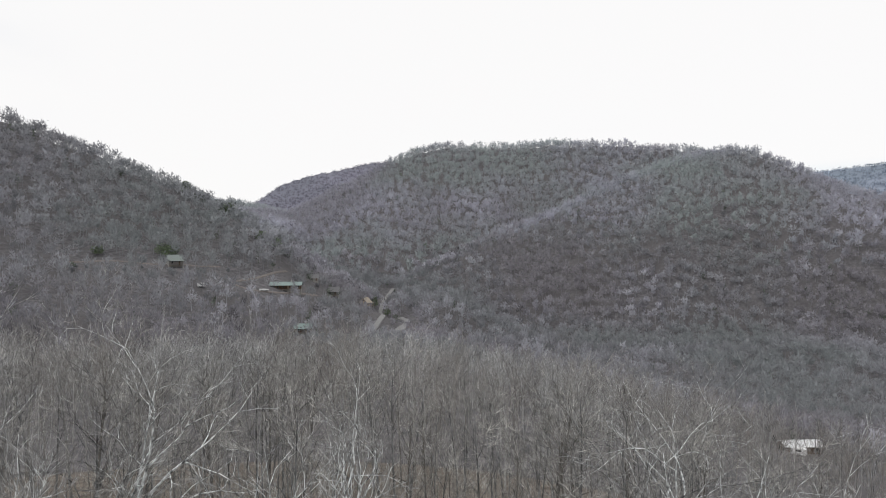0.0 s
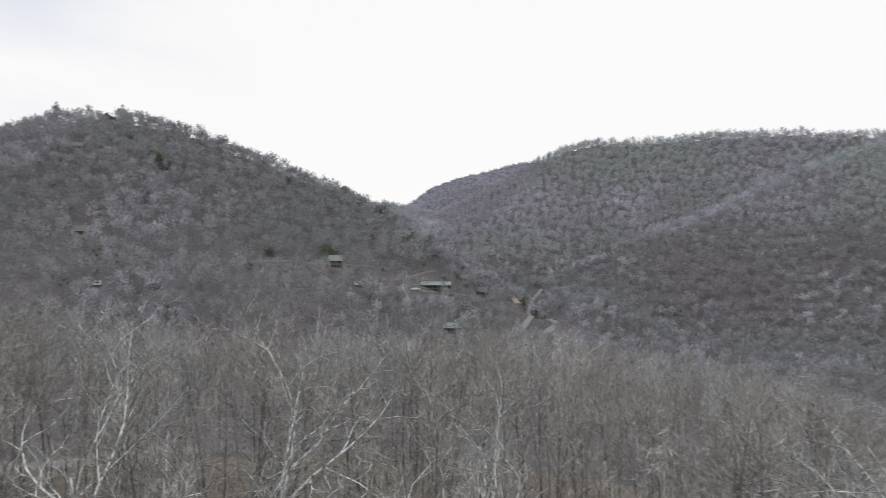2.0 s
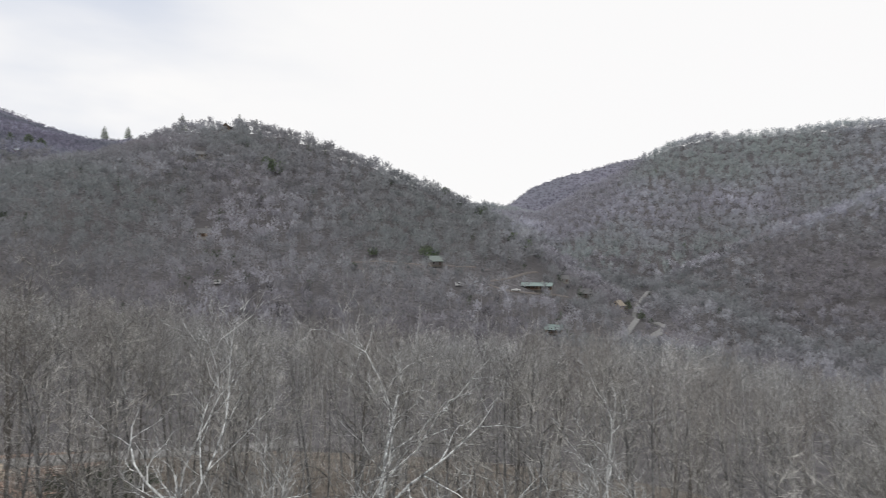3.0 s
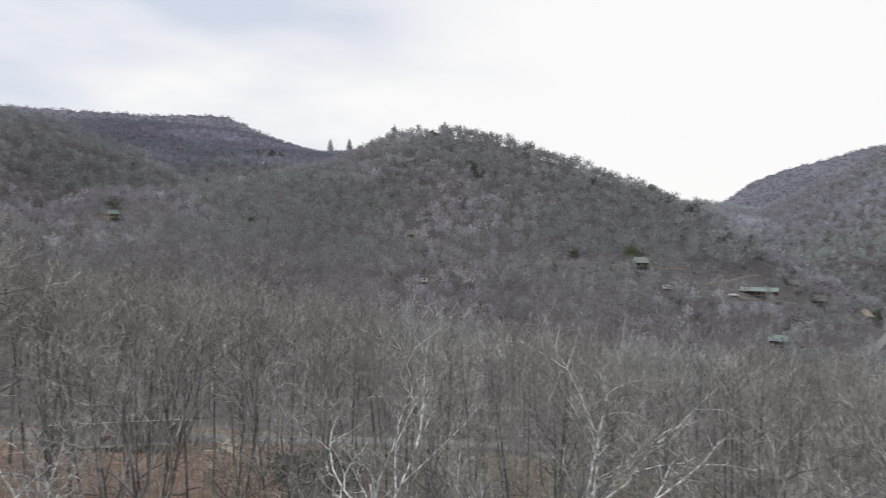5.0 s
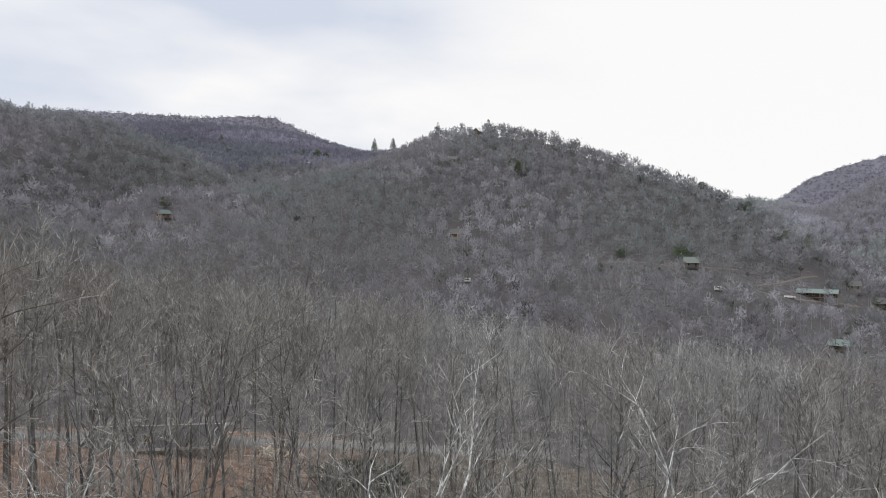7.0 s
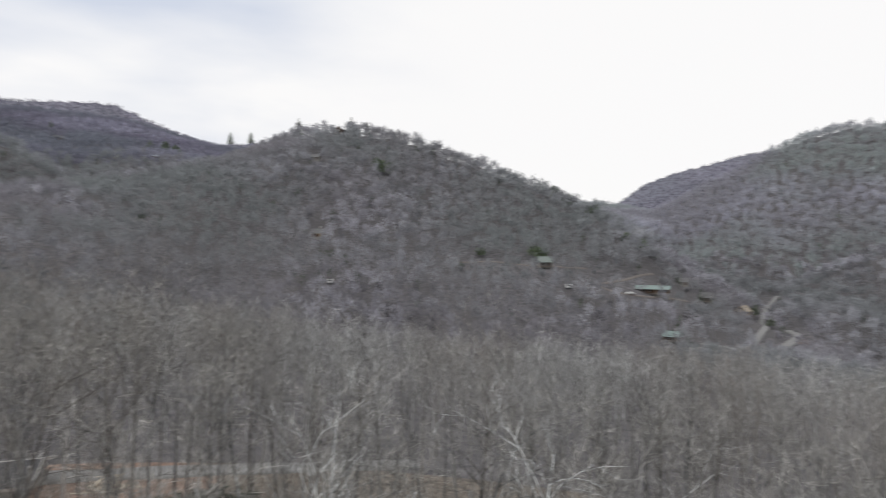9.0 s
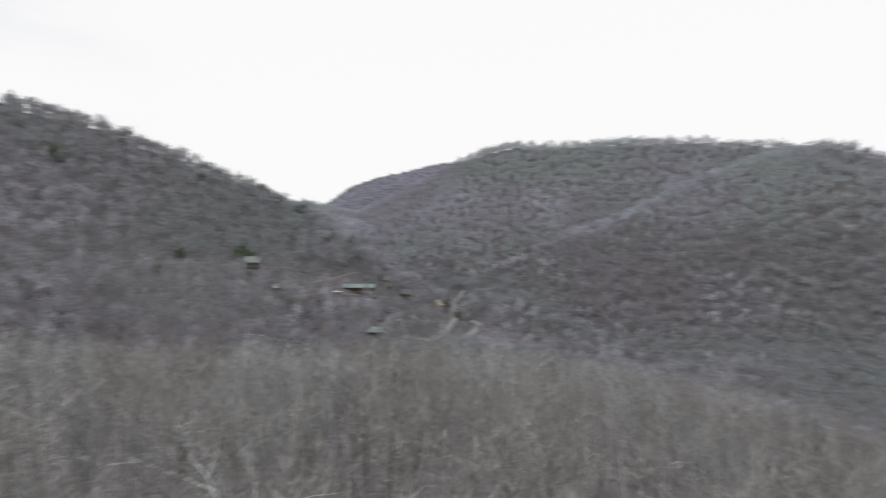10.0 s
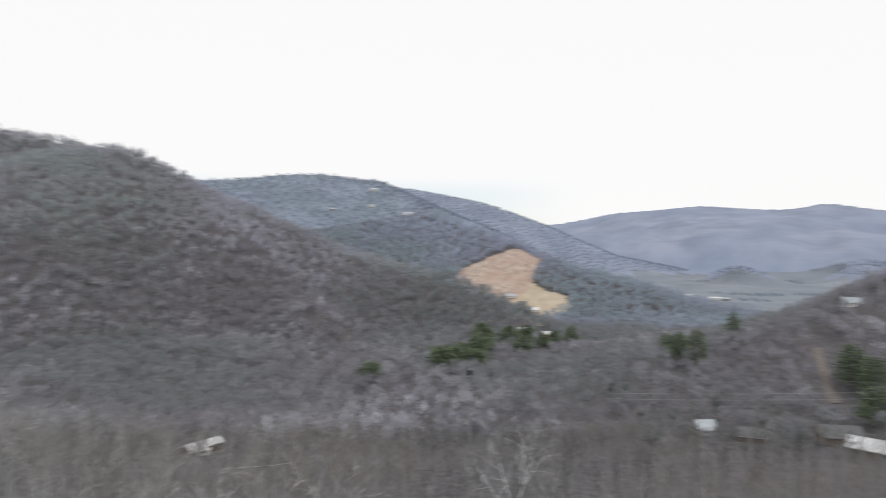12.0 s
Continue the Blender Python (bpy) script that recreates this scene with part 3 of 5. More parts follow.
def scatter(rng, r0, r1, step, a0=-97, a1=92):
    """Jittered places in a sector round the valley's middle."""
    g = np.arange(-r1, r1 + step, step)
    X, Y = np.meshgrid(g, g)
    X = X.ravel() + rng.uniform(-0.5, 0.5, X.size) * step
    Y = Y.ravel() + rng.uniform(-0.5, 0.5, Y.size) * step
    r, a = np.hypot(X, Y), np.degrees(np.arctan2(-X, Y))
    keep = (r > r0) & (r <= r1) & (a > a0) & (a < a1) & is_clear(X, Y)
    return X[keep], Y[keep]


# horizon seen from the middle, to thin out what stands behind crests
slope_to = gZ / gR
run = np.maximum.accumulate(slope_to, axis=1)


def in_sight(x, y, z):
    a = np.arctan2(-x, y)
    a = np.where(a < AZ[0], a + 2 * np.pi, a)
    i = np.clip(np.searchsorted(AZ, a), 0, nA - 1)
    j = np.clip(((np.log(np.hypot(x, y)) - LOGR[0]) / (LOGR[1] - LOGR[0])).astype(int) - 1, 0, N_R - 1)
    return z / np.hypot(x, y) > run[i, j] - 0.018


def brush(rng, x, y, tall, wide, count, width, trunk_w, shell=0.5, base=0.58, short=1.0):
    """Many far bare trees: a trunk, upright twigs and outer twigs that lie along the dome of the crown, as thin triangles."""
    n = len(x)
    z = gz(x, y) - 0.3
    tall = tall * rng.uniform(0.72, 1.18, n)
    half = wide * rng.uniform(0.7, 1.25, n) * 0.5
    az = rng.uniform(0, 2 * np.pi, (n, count))
    u = np.sqrt(rng.uniform(0, 1, (n, count)))
    outer = rng.uniform(0, 1, (n, count)) < shell
    rr = u * half[:, None]
    dome = tall[:, None] * (base + (1 - base) * np.sqrt(np.maximum(1 - u * u, 0)))
    dome = dome * rng.uniform(0.88, 1.04, (n, count))
    low = np.maximum(dome * (1 if short == 1.0 else rng.uniform(0.72, 1, (n, count))), 0)
    rise_at = low
    deep = np.where(rng.uniform(0, 1, (n, count)) < (0.22 if short == 1.0 else 0), rng.uniform(0.5, 0.85, (n, count)), rng.uniform(0.2, 0.42, (n, count)))
    low = np.maximum(low - tall[:, None] * deep * short, 0)
    dome = np.where(outer, dome, rise_at)
    inner = np.where(outer, rng.uniform(0.95, 1.35, (n, count)), rng.uniform(0.2, 0.7, (n, count)))
    drop = np.where(outer, tall[:, None] * rng.uniform(0.08, 0.22, (n, count)), dome - low)
    cx, sy = np.cos(az), np.sin(az)
    p0 = np.stack([x[:, None] + cx * rr * inner, y[:, None] + sy * rr * inner, z[:, None] + dome - drop], -1)
    turn = az + rng.normal(0, 0.5, (n, count))
    p1 = np.stack([x[:, None] + np.cos(turn) * rr, y[:, None] + np.sin(turn) * rr, z[:, None] + dome], -1)
    w = width * rng.uniform(0.6, 1.4, (n, count))
    t0 = np.stack([x, y, z], -1)[:, None]
    t1 = np.stack([x + rng.normal(0, 0.4, n), y + rng.normal(0, 0.4, n), z + tall * 0.85], -1)[:, None]
    p0, p1 = np.concatenate([p0, t0], 1), np.concatenate([p1, t1], 1)
    w = np.concatenate([w, np.full((n, 1), trunk_w)], 1)
    # outward way of each twig's broad side
    out = np.stack([cx * u, sy * u, np.sqrt(np.maximum(1.05 - u * u, 0.05))], -1) + rng.normal(0, 0.25, (n, count, 3))
    out = np.concatenate([out, np.tile(np.array([[[0.3, -1.0, 0.0]]]), (n, 1, 1))], 1)
    return p0.reshape(-1, 3), p1.reshape(-1, 3), w.ravel(), out.reshape(-1, 3)


def crowns(rng, x, y, tall, wide, count, length, width, trunk_w, cap=None, skirt=-0.2, base=0.58):
    """Many far bare trees: a trunk each and short twigs that spread out of a lumpy crown, as thin triangles."""
    n = len(x)
    z = gz(x, y) - 0.3
    tall = tall * rng.uniform(0.75, 1.2, n)
    half = wide * rng.uniform(0.7, 1.3, n) * 0.5
    if cap is not None:
        half = half * np.minimum(1, np.maximum(cap / tall, 0.25))
        tall = np.minimum(tall, cap)
    az = rng.uniform(0, 2 * np.pi, (n, count))
    up = rng.uniform(skirt, 1, (n, count))
    flat = np.sqrt(1 - up * up)
    way = np.stack([np.cos(az) * flat, np.sin(az) * flat, up], -1)
    lump = 1 + 0.2 * np.sin(3 * az + rng.uniform(0, 6.3, (n, 1))) * np.sin(4 * up + rng.uniform(0, 6.3, (n, 1)))
    deep = lump * rng.uniform(0.4, 1.0, (n, count)) ** 0.5
    axes = np.stack([half, half, tall * (1 - base)], -1)[:, None]
    mid = np.stack([x, y, z + tall * base], -1)[:, None]
    p1 = mid + way * axes * deep[..., None]
    run_out = 0.75 * way + [0, 0, 0.5] + rng.normal(0, 0.32, way.shape)
    p0 = p1 - run_out * (length * rng.uniform(0.55, 1.35, (n, count)) * np.minimum(1, tall / 6)[:, None])[..., None]
    # sprays of twigs inside, single twigs outside
    w = width * np.where(rng.uniform(size=(n, count)) < 0.4, rng.uniform(1.6, 2.8, (n, count)), rng.uniform(0.5, 1.1, (n, count)))
    t0 = np.stack([x, y, z], -1)[:, None]
    t1 = np.stack([x + rng.normal(0, 0.5, n), y + rng.normal(0, 0.5, n), z + tall * 0.9], -1)[:, None]
    out = np.concatenate([way + rng.normal(0, 0.22, way.shape), np.tile(np.array([[[0.3, -1.0, 0.0]]]), (n, 1, 1))], 1)
    return (np.concatenate([p0, t0], 1).reshape(-1, 3), np.concatenate([p1, t1], 1).reshape(-1, 3),
            np.concatenate([w, np.full((n, 1), trunk_w)], 1).ravel(), out.reshape(-1, 3))


def woods_form(seed, tall, limbs, branches, twigs, twig_w, angle, clear):
    """One bare tree of the dense stand as loose triangles: a tapered trunk, crooked limbs, branches and twigs."""
    rg = np.random.default_rng(seed)
    tubes, a, b = grow(rg, tall, 0.13, 2, clear=clear, angle=angle, kids=(limbs, branches), reach=0.30, twigs=twigs, twig_len=0.75, crook=0.15)
    tri = []

    def strip(pts, rad, least):
        side = np.cross(pts[-1] - pts[0], rg.normal(size=3))
        side /= np.linalg.norm(side)
        wide = np.maximum(rad, least)
        for k in range(len(pts) - 1):
            p, q, u, v = pts[k], pts[k + 1], side * wide[k], side * wide[k + 1]
            tri.append((p - u, p + u, q + v))
            if k < len(pts) - 2:
                tri.append((p - u, q + v, q - v))

    for pts, rad, sides in tubes:
        if sides == 6:
            strip(pts[::4], rad[::4], 0.05)
            strip(pts[::4], rad[::4], 0.05)
        elif sides == 4:
            strip(pts[[0, 2, 5]], rad[[0, 2, 5]], twig_w * 0.8)
        else:
            strip(pts[[0, 2]], rad[[0, 2]], twig_w * 0.6)
    side = np.cross(b - a, rg.normal(size=a.shape))
    side *= twig_w * 0.5 / (np.linalg.norm(side, axis=1)[:, None] + 1e-9)
    return np.concatenate([np.array(tri), np.stack([a - side, a + side, b], 1)]), tall


def plant(rng, x, y, tall, forms, cap, paleness):
    """Trees of the given forms set out at many places: triangles, and the paleness of each."""
    tri, tone = [], []
    z = gz(x, y)
    for i in range(len(x)):
        form, size = forms[int(rng.integers(len(forms)))]
        k = min(tall[i] * rng.uniform(0.7, 1.1), cap[i]) / size
        a, wide = rng.uniform(0, 6.3), max(k, 0.35) * rng.uniform(0.85, 1.2)
        m = np.array([[wide * math.cos(a), -wide * math.sin(a), rng.normal(0, 0.04)], [wide * math.sin(a), wide * math.cos(a), rng.normal(0, 0.04)], [0, 0, k]])
        tri.append(form @ m.T + [x[i], y[i], z[i]])
        tone.append(np.full(len(form), paleness[i]))
    tri = np.concatenate(tri)
    me = raw_mesh("stand", tri.reshape(-1, 3), np.arange(len(tri) * 3).reshape(-1, 3), M_STAND)
    me.attributes.new("species", "FLOAT", "FACE").data.foreach_set("value", np.concatenate(tone).astype(np.float32))
    return me


# open cuts below houses and roads, where only scrub grows: x, y, half width, share of trees felled, length
CUTS = [(h[1], h[2], h[4] * 0.55, 0.95 if -100 < h[1] < -50 and h[2] > 440 else 0.7, 70) for h in HOUSES if math.hypot(h[1], h[2]) > 150 and h[2] != 338]
for key, share in (("road", 0.35), ("road_bend", 0.8), ("track", 0.75), ("upper_track", 0.4), ("forest_track", 0.6), ("dirt_track", 0.8)):
    for qx, qy in LANES[key][0]:
        CUTS.append((qx, qy, 7.0, share if qy > 430 or qy < 100 or qx < -90 else 0.2, 110))
    for (ax, ay), (bx, by) in zip(LANES[key][0], LANES[key][0][1:]):
        CUTS.append(((ax + bx) / 2, (ay + by) / 2, 7.0, share if ay > 430 or ay < 100 or ax < -90 else 0.2, 110))
CUTS.append((109, 190, 9, 0.35, 120))
CUTS.append((116, 202, 10, 0.25, 120))
CUTS.append((-109.5, 380, 5, 0.95, 60))


def scrub_cap(rng, x, y):
    """How high trees may stand below the houses and roads."""
    r, a, z = np.hypot(x, y - 5), np.arctan2(-x, y - 5), gz(x, y)
    cap = np.full(len(x), 99.0)
    luck = rng.uniform(size=len(x))
    for tx, ty, half, share, length in CUTS:
        rt, at, zt = math.hypot(tx, ty - 5), math.atan2(-tx, ty - 5), float(gz(tx, ty))
        inside = (np.abs(a - at) * rt < half) & (r < rt + 2) & (r > rt - length) & (luck < share)
        cap = np.where(inside, np.minimum(cap, np.maximum(zt * r / rt - z, 0.8)), cap)
    return cap


rng = np.random.default_rng(11)
# slopes across the valley, in belts
X, Y = scatter(rng, 190, 1150, 8.0)
ragged = np.hypot(X, Y) + rng.uniform(-45, 45, len(X))
seen = in_sight(X, Y, gz(X, Y) + 15)
keep = (seen | (rng.uniform(size=len(X)) < 0.10)) & (ragged > 245) & ~((X > 880) & (gz(X, Y) < -66))
X, Y = X[keep], Y[keep]
SLOPE = (X, Y)
R = np.hypot(X, Y) + rng.uniform(-40, 40, len(X))
WOODS = []
for r0, r1, count, long, width in ((0, 420, 76, 1.9, 0.48), (420, 680, 58, 2.3, 0.85), (680, 1300, 40, 3.0, 1.15)):
    sel = (R >= r0) & (R < r1)
    x, y = X[sel], Y[sel]
    low = np.clip((np.degrees(np.arctan2(x, y)) - 25) / 35, 0, 1) * np.clip((430 - R[sel]) / 150, 0, 1)
    WOODS.append((*crowns(rng, x, y, 14.5 - 5 * low, (9.6 if r0 < 420 else 11.0 if r0 < 680 else 12.0) - 1.5 * low, count, long, width, 0.34, scrub_cap(rng, x, y),
                         base=0.58 if r0 < 680 else 0.5), species(rng, x, y, count, 0.19 if r0 < 680 else 0.12) - np.repeat(0.2 * np.clip((345 - np.hypot(x, y)) / 60, 0, 1) * (x < 20), count + 1)))
p0, p1, w, o, t = [np.concatenate(q) for q in zip(WOODS[0], WOODS[1])]
tagged(new("hillside_woods", slivers_mesh("hillside_woods", p0, p1, w, M_WOODS, rng, o, t)), "leafless grey-brown hardwood forest covering the hillsides", "forest", kind="stuff")
# outer belt, split by mountain; each part's colour has haze mixed in
p0, p1, w, o, t = WOODS[2]
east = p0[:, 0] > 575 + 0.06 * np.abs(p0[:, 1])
tagged(new("eastern_woods", slivers_mesh("eastern_woods", p0[east], p1[east], w[east], M_EAST_HAZE, rng, o[east], t[east])), "leafless hardwood forest on the eastern mountain, painted haze-blue", "forest", kind="stuff")
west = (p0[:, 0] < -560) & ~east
tagged(new("western_woods", slivers_mesh("western_woods", p0[west], p1[west], w[west], M_WEST_HAZE, rng, o[west], t[west])), "leafless forest at the head of the side valley, haze-tinted slate grey", "forest", kind="stuff")
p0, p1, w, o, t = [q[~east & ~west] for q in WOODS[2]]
tagged(new("mountain_woods", slivers_mesh("mountain_woods", p0, p1, w, M_MOUNTAIN_HAZE, rng, o, t)), "leafless mauve-grey hardwood forest on the mountainsides, tinted for haze", "forest", kind="stuff")
# distant mountains, their woods coloured with haze
X, Y = scatter(rng, 1150, 2300, 11.5)
seen = in_sight(X, Y, gz(X, Y) + 15) & ~((X > 700) & (gz(X, Y) < -58) & (vnoise(X / 80, Y / 80, 61) > -0.35))
X, Y = X[seen], Y[seen]
for name, sel, material, words in (("distant_woods", X > 450, M_FARWOODS_HAZE, "leafless forest on the distant mountains with haze blue in its colour"),
                                   ("valley_head_woods", X <= 450, M_HEADWOODS_HAZE, "leafless forest behind the head of the valley, mauve with painted haze")):
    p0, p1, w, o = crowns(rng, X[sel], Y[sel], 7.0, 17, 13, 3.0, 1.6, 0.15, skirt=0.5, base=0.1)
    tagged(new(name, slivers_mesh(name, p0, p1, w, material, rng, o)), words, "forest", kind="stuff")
# low growth that closes the crests
X, Y = SLOPE
z = gz(X, Y)
a = np.arctan2(-X, Y)
top = run[np.clip(np.searchsorted(AZ, a), 0, nA - 1), -1]
local = run[np.clip(np.searchsorted(AZ, a), 0, nA - 1), np.clip(((np.log(np.hypot(X, Y)) - LOGR[0]) / (LOGR[1] - LOGR[0])).astype(int), 0, N_R - 1)]
pick = (z / np.hypot(X, Y) > local - 0.008) & (local > top - 0.03) & (np.hypot(X, Y) > 380)
X, Y = X[pick] + rng.uniform(-4, 4, pick.sum()), Y[pick] + rng.uniform(-4, 4, pick.sum())
p0, p1, w, o = crowns(rng, X, Y, 9.0, 10, 20, 2.4, 0.5, 0.3, base=0.35)
tagged(new("crest_scrub", slivers_mesh("crest_scrub", p0, p1, w, M_WOODS, rng, o, species(rng, X, Y, 20, 0.2))), "leafless saplings along the crests of the hills", "forest", kind="stuff")
# woods below; lower scrub towards the east
X, Y = scatter(rng, 58, 295, 5.5)
keep = np.hypot(X, Y) + rng.uniform(-45, 45, len(X)) < 245
X, Y = X[keep], Y[keep]
low = np.clip((np.degrees(np.arctan2(X, Y)) - 12) / 35, 0, 1)
west = np.clip((-np.degrees(np.arctan2(X, Y)) - 35) / 25, 0, 1)
tall = 14.6 - 4.8 * low + 3.5 * west
cap, pale = scrub_cap(rng, X, Y), paleness(rng, X, Y, 0.2) + 0.06 - 0.20 * low - 0.08 * np.clip((X + 40) / 60, 0, 1)
near = np.hypot(X, Y) < 125
FINE = [woods_form(900 + k, 15, 12, 5, 5, 0.034, (34, 38, 32, 42, 36, 40)[k], (0.4, 0.5, 0.35, 0.3, 0.55, 0.45)[k]) for k in range(6)]
PLAIN = [woods_form(920 + k, 15, 8, 4, 3, 0.075, (34, 38, 32, 42, 36, 40)[k], (0.4, 0.5, 0.35, 0.3, 0.55, 0.45)[k]) for k in range(6)]
for name, sel, forms, words in (("valley_woods", near, FINE, "dense stand of bare grey saplings and hardwoods"), ("lower_woods", ~near, PLAIN, "bare grey hardwoods filling the floor of the valley")):
    tagged(new(name, plant(rng, X[sel], Y[sel], tall[sel], forms, cap[sel], pale[sel])), words, "forest", kind="stuff")
# saplings and brush under the near trees
X, Y = scatter(rng, 20, 66, 2.1, -97, 48)
p0, p1, w, o = brush(rng, X, Y, 2.6 * rng.uniform(0.4, 1.6, len(X)), 2.2, 30, 0.026, 0.04, 0.3, short=0.6)
tagged(new("tan_brush", slivers_mesh("tan_brush", p0, p1, w, M_BRUSH, rng, o)), "low tan brush and dead stalks over the leaf litter", "brush", kind="stuff")
X, Y = scatter(rng, 20, 66, 2.1)
p0, p1, w, o = brush(rng, X, Y, 5.5 * rng.uniform(0.5, 1.8, len(X)), 3.0, 40, 0.022, 0.05, 0.2, short=0.55)
tagged(new("underbrush", slivers_mesh("underbrush", p0, p1, w, M_TWIG, rng, o)), "tangle of leafless grey saplings and brush under the trees", "brush", kind="stuff")

# trees that stand out close by: x, y, top, bark, stems, clear trunk, spread, reach, lean
STAND = [
    (-11.6, 16.9, -1.2, M_PALE, 1, 0.58, 34, 0.36, (0, 0)), (-10.1, 17.3, -2.2, M_PALE, 2, 0.55, 30, 0.26, (0.05, 0.05)),
    (-10.9, 21.6, -1.4, M_PALE, 1, 0.5, 34, 0.32, (-0.04, 0.02)), (-8.6, 20.6, -2.4, M_PALE, 2, 0.5, 32, 0.28, (0.02, 0)),
    (-4.1, 19.0, -4.2, M_PALE, 1, 0.6, 40, 0.42, (0, 0)), (-2.8, 19.9, -3.4, M_PALE, 1, 0.55, 26, 0.24, (0.04, 0)),
    (7.6, 25.8, -3.2, M_BARK, 4, 0.35, 44, 0.40, (0, 0)), (10.6, 24.6, -3.6, M_PALE, 2, 0.45, 46, 0.46, (0.05, 0)),
    (-28.0, 11.4, -4.0, M_PALE, 3, 0.35, 44, 0.38, (0, 0)), (-35.6, 20.0, 0.6, M_DARK, 1, 0.5, 36, 0.36, (0.16, 0.18)),
    (-35.4, 24.3, 1.2, M_DARK, 1, 0.55, 36, 0.24, (0, 0)), (-46.6, 19.4, 3.0, M_DARK, 1, 0.6, 32, 0.22, (0, 0)),
    (-28.7, 22.5, -6.5, M_DARK, 2, 0.4, 48, 0.42, (-0.1, 0)), (-35.8, 34.4, -0.4, M_BARK, 1, 0.6, 30, 0.24, (0, 0)),
    (-15.2, 63.0, -8.5, M_DARK, 2, 0.4, 34, 0.34, (0, 0)), (19.0, 30.0, -8.6, M_PALE, 4, 0.3, 36, 0.34, (0, 0)),
    (50.0, 46.0, -13.5, M_PALE, 1, 0.5, 40, 0.34, (0, 0)), (21.0, 40.0, -13.0, M_PALE, 1, 0.5, 40, 0.30, (0.15, -0.1)),
    (13.0, 33.0, -6.0, M_BARK, 2, 0.45, 40, 0.36, (0, 0)), (-17.0, 26.0, -3.0, M_BARK, 2, 0.45, 36, 0.32, (0, 0)),
    (-22.0, 38.0, -2.5, M_BARK, 1, 0.5, 38, 0.36, (0.03, 0)), (-46.0, 34.0, 1.0, M_BARK, 1, 0.5, 34, 0.30, (0, 0)),
]
WORDS = {M_PALE.name: "bare sycamore with pale mottled bark rising from the slope", M_BARK.name: "bare grey-barked hardwood with a spreading crown",
         M_DARK.name: "tall bare tree with dark furrowed bark"}
for k, (x, y, top, bark, stems, clear, angle, reach, lean) in enumerate(STAND):
    z = float(gz(x, y))
    bare_tree("bare_tree", 300 + k, bark, WORDS[bark.name], (x, y, z), twig=M_PALETWIG if bark is M_PALE else M_TWIG, twig_w=0.014, tall=(top - z) * 0.86, radius=(0.19 if stems == 1 else 0.14) if bark is M_PALE else 0.15 if stems == 1 else 0.115, levels=3,
              clear=clear * 0.8, angle=angle * 1.15, kids=((8, 6, 5) if bark is M_PALE else (10, 7, 5)) if stems < 3 else (7, 6, 4), reach=reach * 1.15, lean=lean, fork=stems, twigs=7, twig_len=0.5,
              stout=0.6 if bark is M_PALE else 0.45, crook=0.24 if bark is M_PALE else 0.18)
    CLEAR.append((x, y, 2.6))

# near trees, a few forms repeated
FORMS = []
for k in range(7):
    bark = (M_BARK, M_BARK, M_DARK, M_BARK, M_BARK, M_DARK, M_BARK)[k]
    FORMS.append(bare_tree("bare_tree", 100 + k, bark, ("slender bare hardwood with grey bark on the leafy slope" if bark is M_BARK else "slim dark-barked bare tree on the leafy slope"), (0, 0, -500),
                           tall=(13, 14.5, 14, 12, 15.5, 11.5, 13.5)[k], radius=(0.10, 0.12, 0.14, 0.10, 0.12, 0.08, 0.10)[k], levels=2, clear=(0.56, 0.6, 0.56, 0.5, 0.64, 0.54, 0.5)[k],
                           angle=(48, 54, 46, 50, 44, 52, 50)[k], kids=(14, 6), reach=(0.17, 0.20, 0.18, 0.24, 0.16, 0.2, 0.19)[k], twigs=8, twig_len=0.6, twig_w=0.016, stout=0.3, crook=0.15, group="bare trees"))
X, Y = scatter(rng, 25, 61, 4.1)
first = [True] * len(FORMS)
for x, y in zip(X, Y):
    k = int(rng.integers(len(FORMS)))
    low = min(max((math.degrees(math.atan2(x, y)) - 14) / 40, 0), 1)
    m = pose(x, y, float(gz(x, y)), rng.uniform(-3, 3), rng.uniform(-3, 3), rng.uniform(0, 360))
    tall_west = min(max((-math.degrees(math.atan2(x, y)) - 35) / 25, 0), 1)
    size = Matrix.Scale(rng.uniform(0.8, 1.1) * (1 - 0.4 * low + 0.2 * tall_west), 4)
    thing = FORMS[k] if first[k] else copy_thing(FORMS[k], m)
    thing.matrix_world = m @ size
    first[k] = False


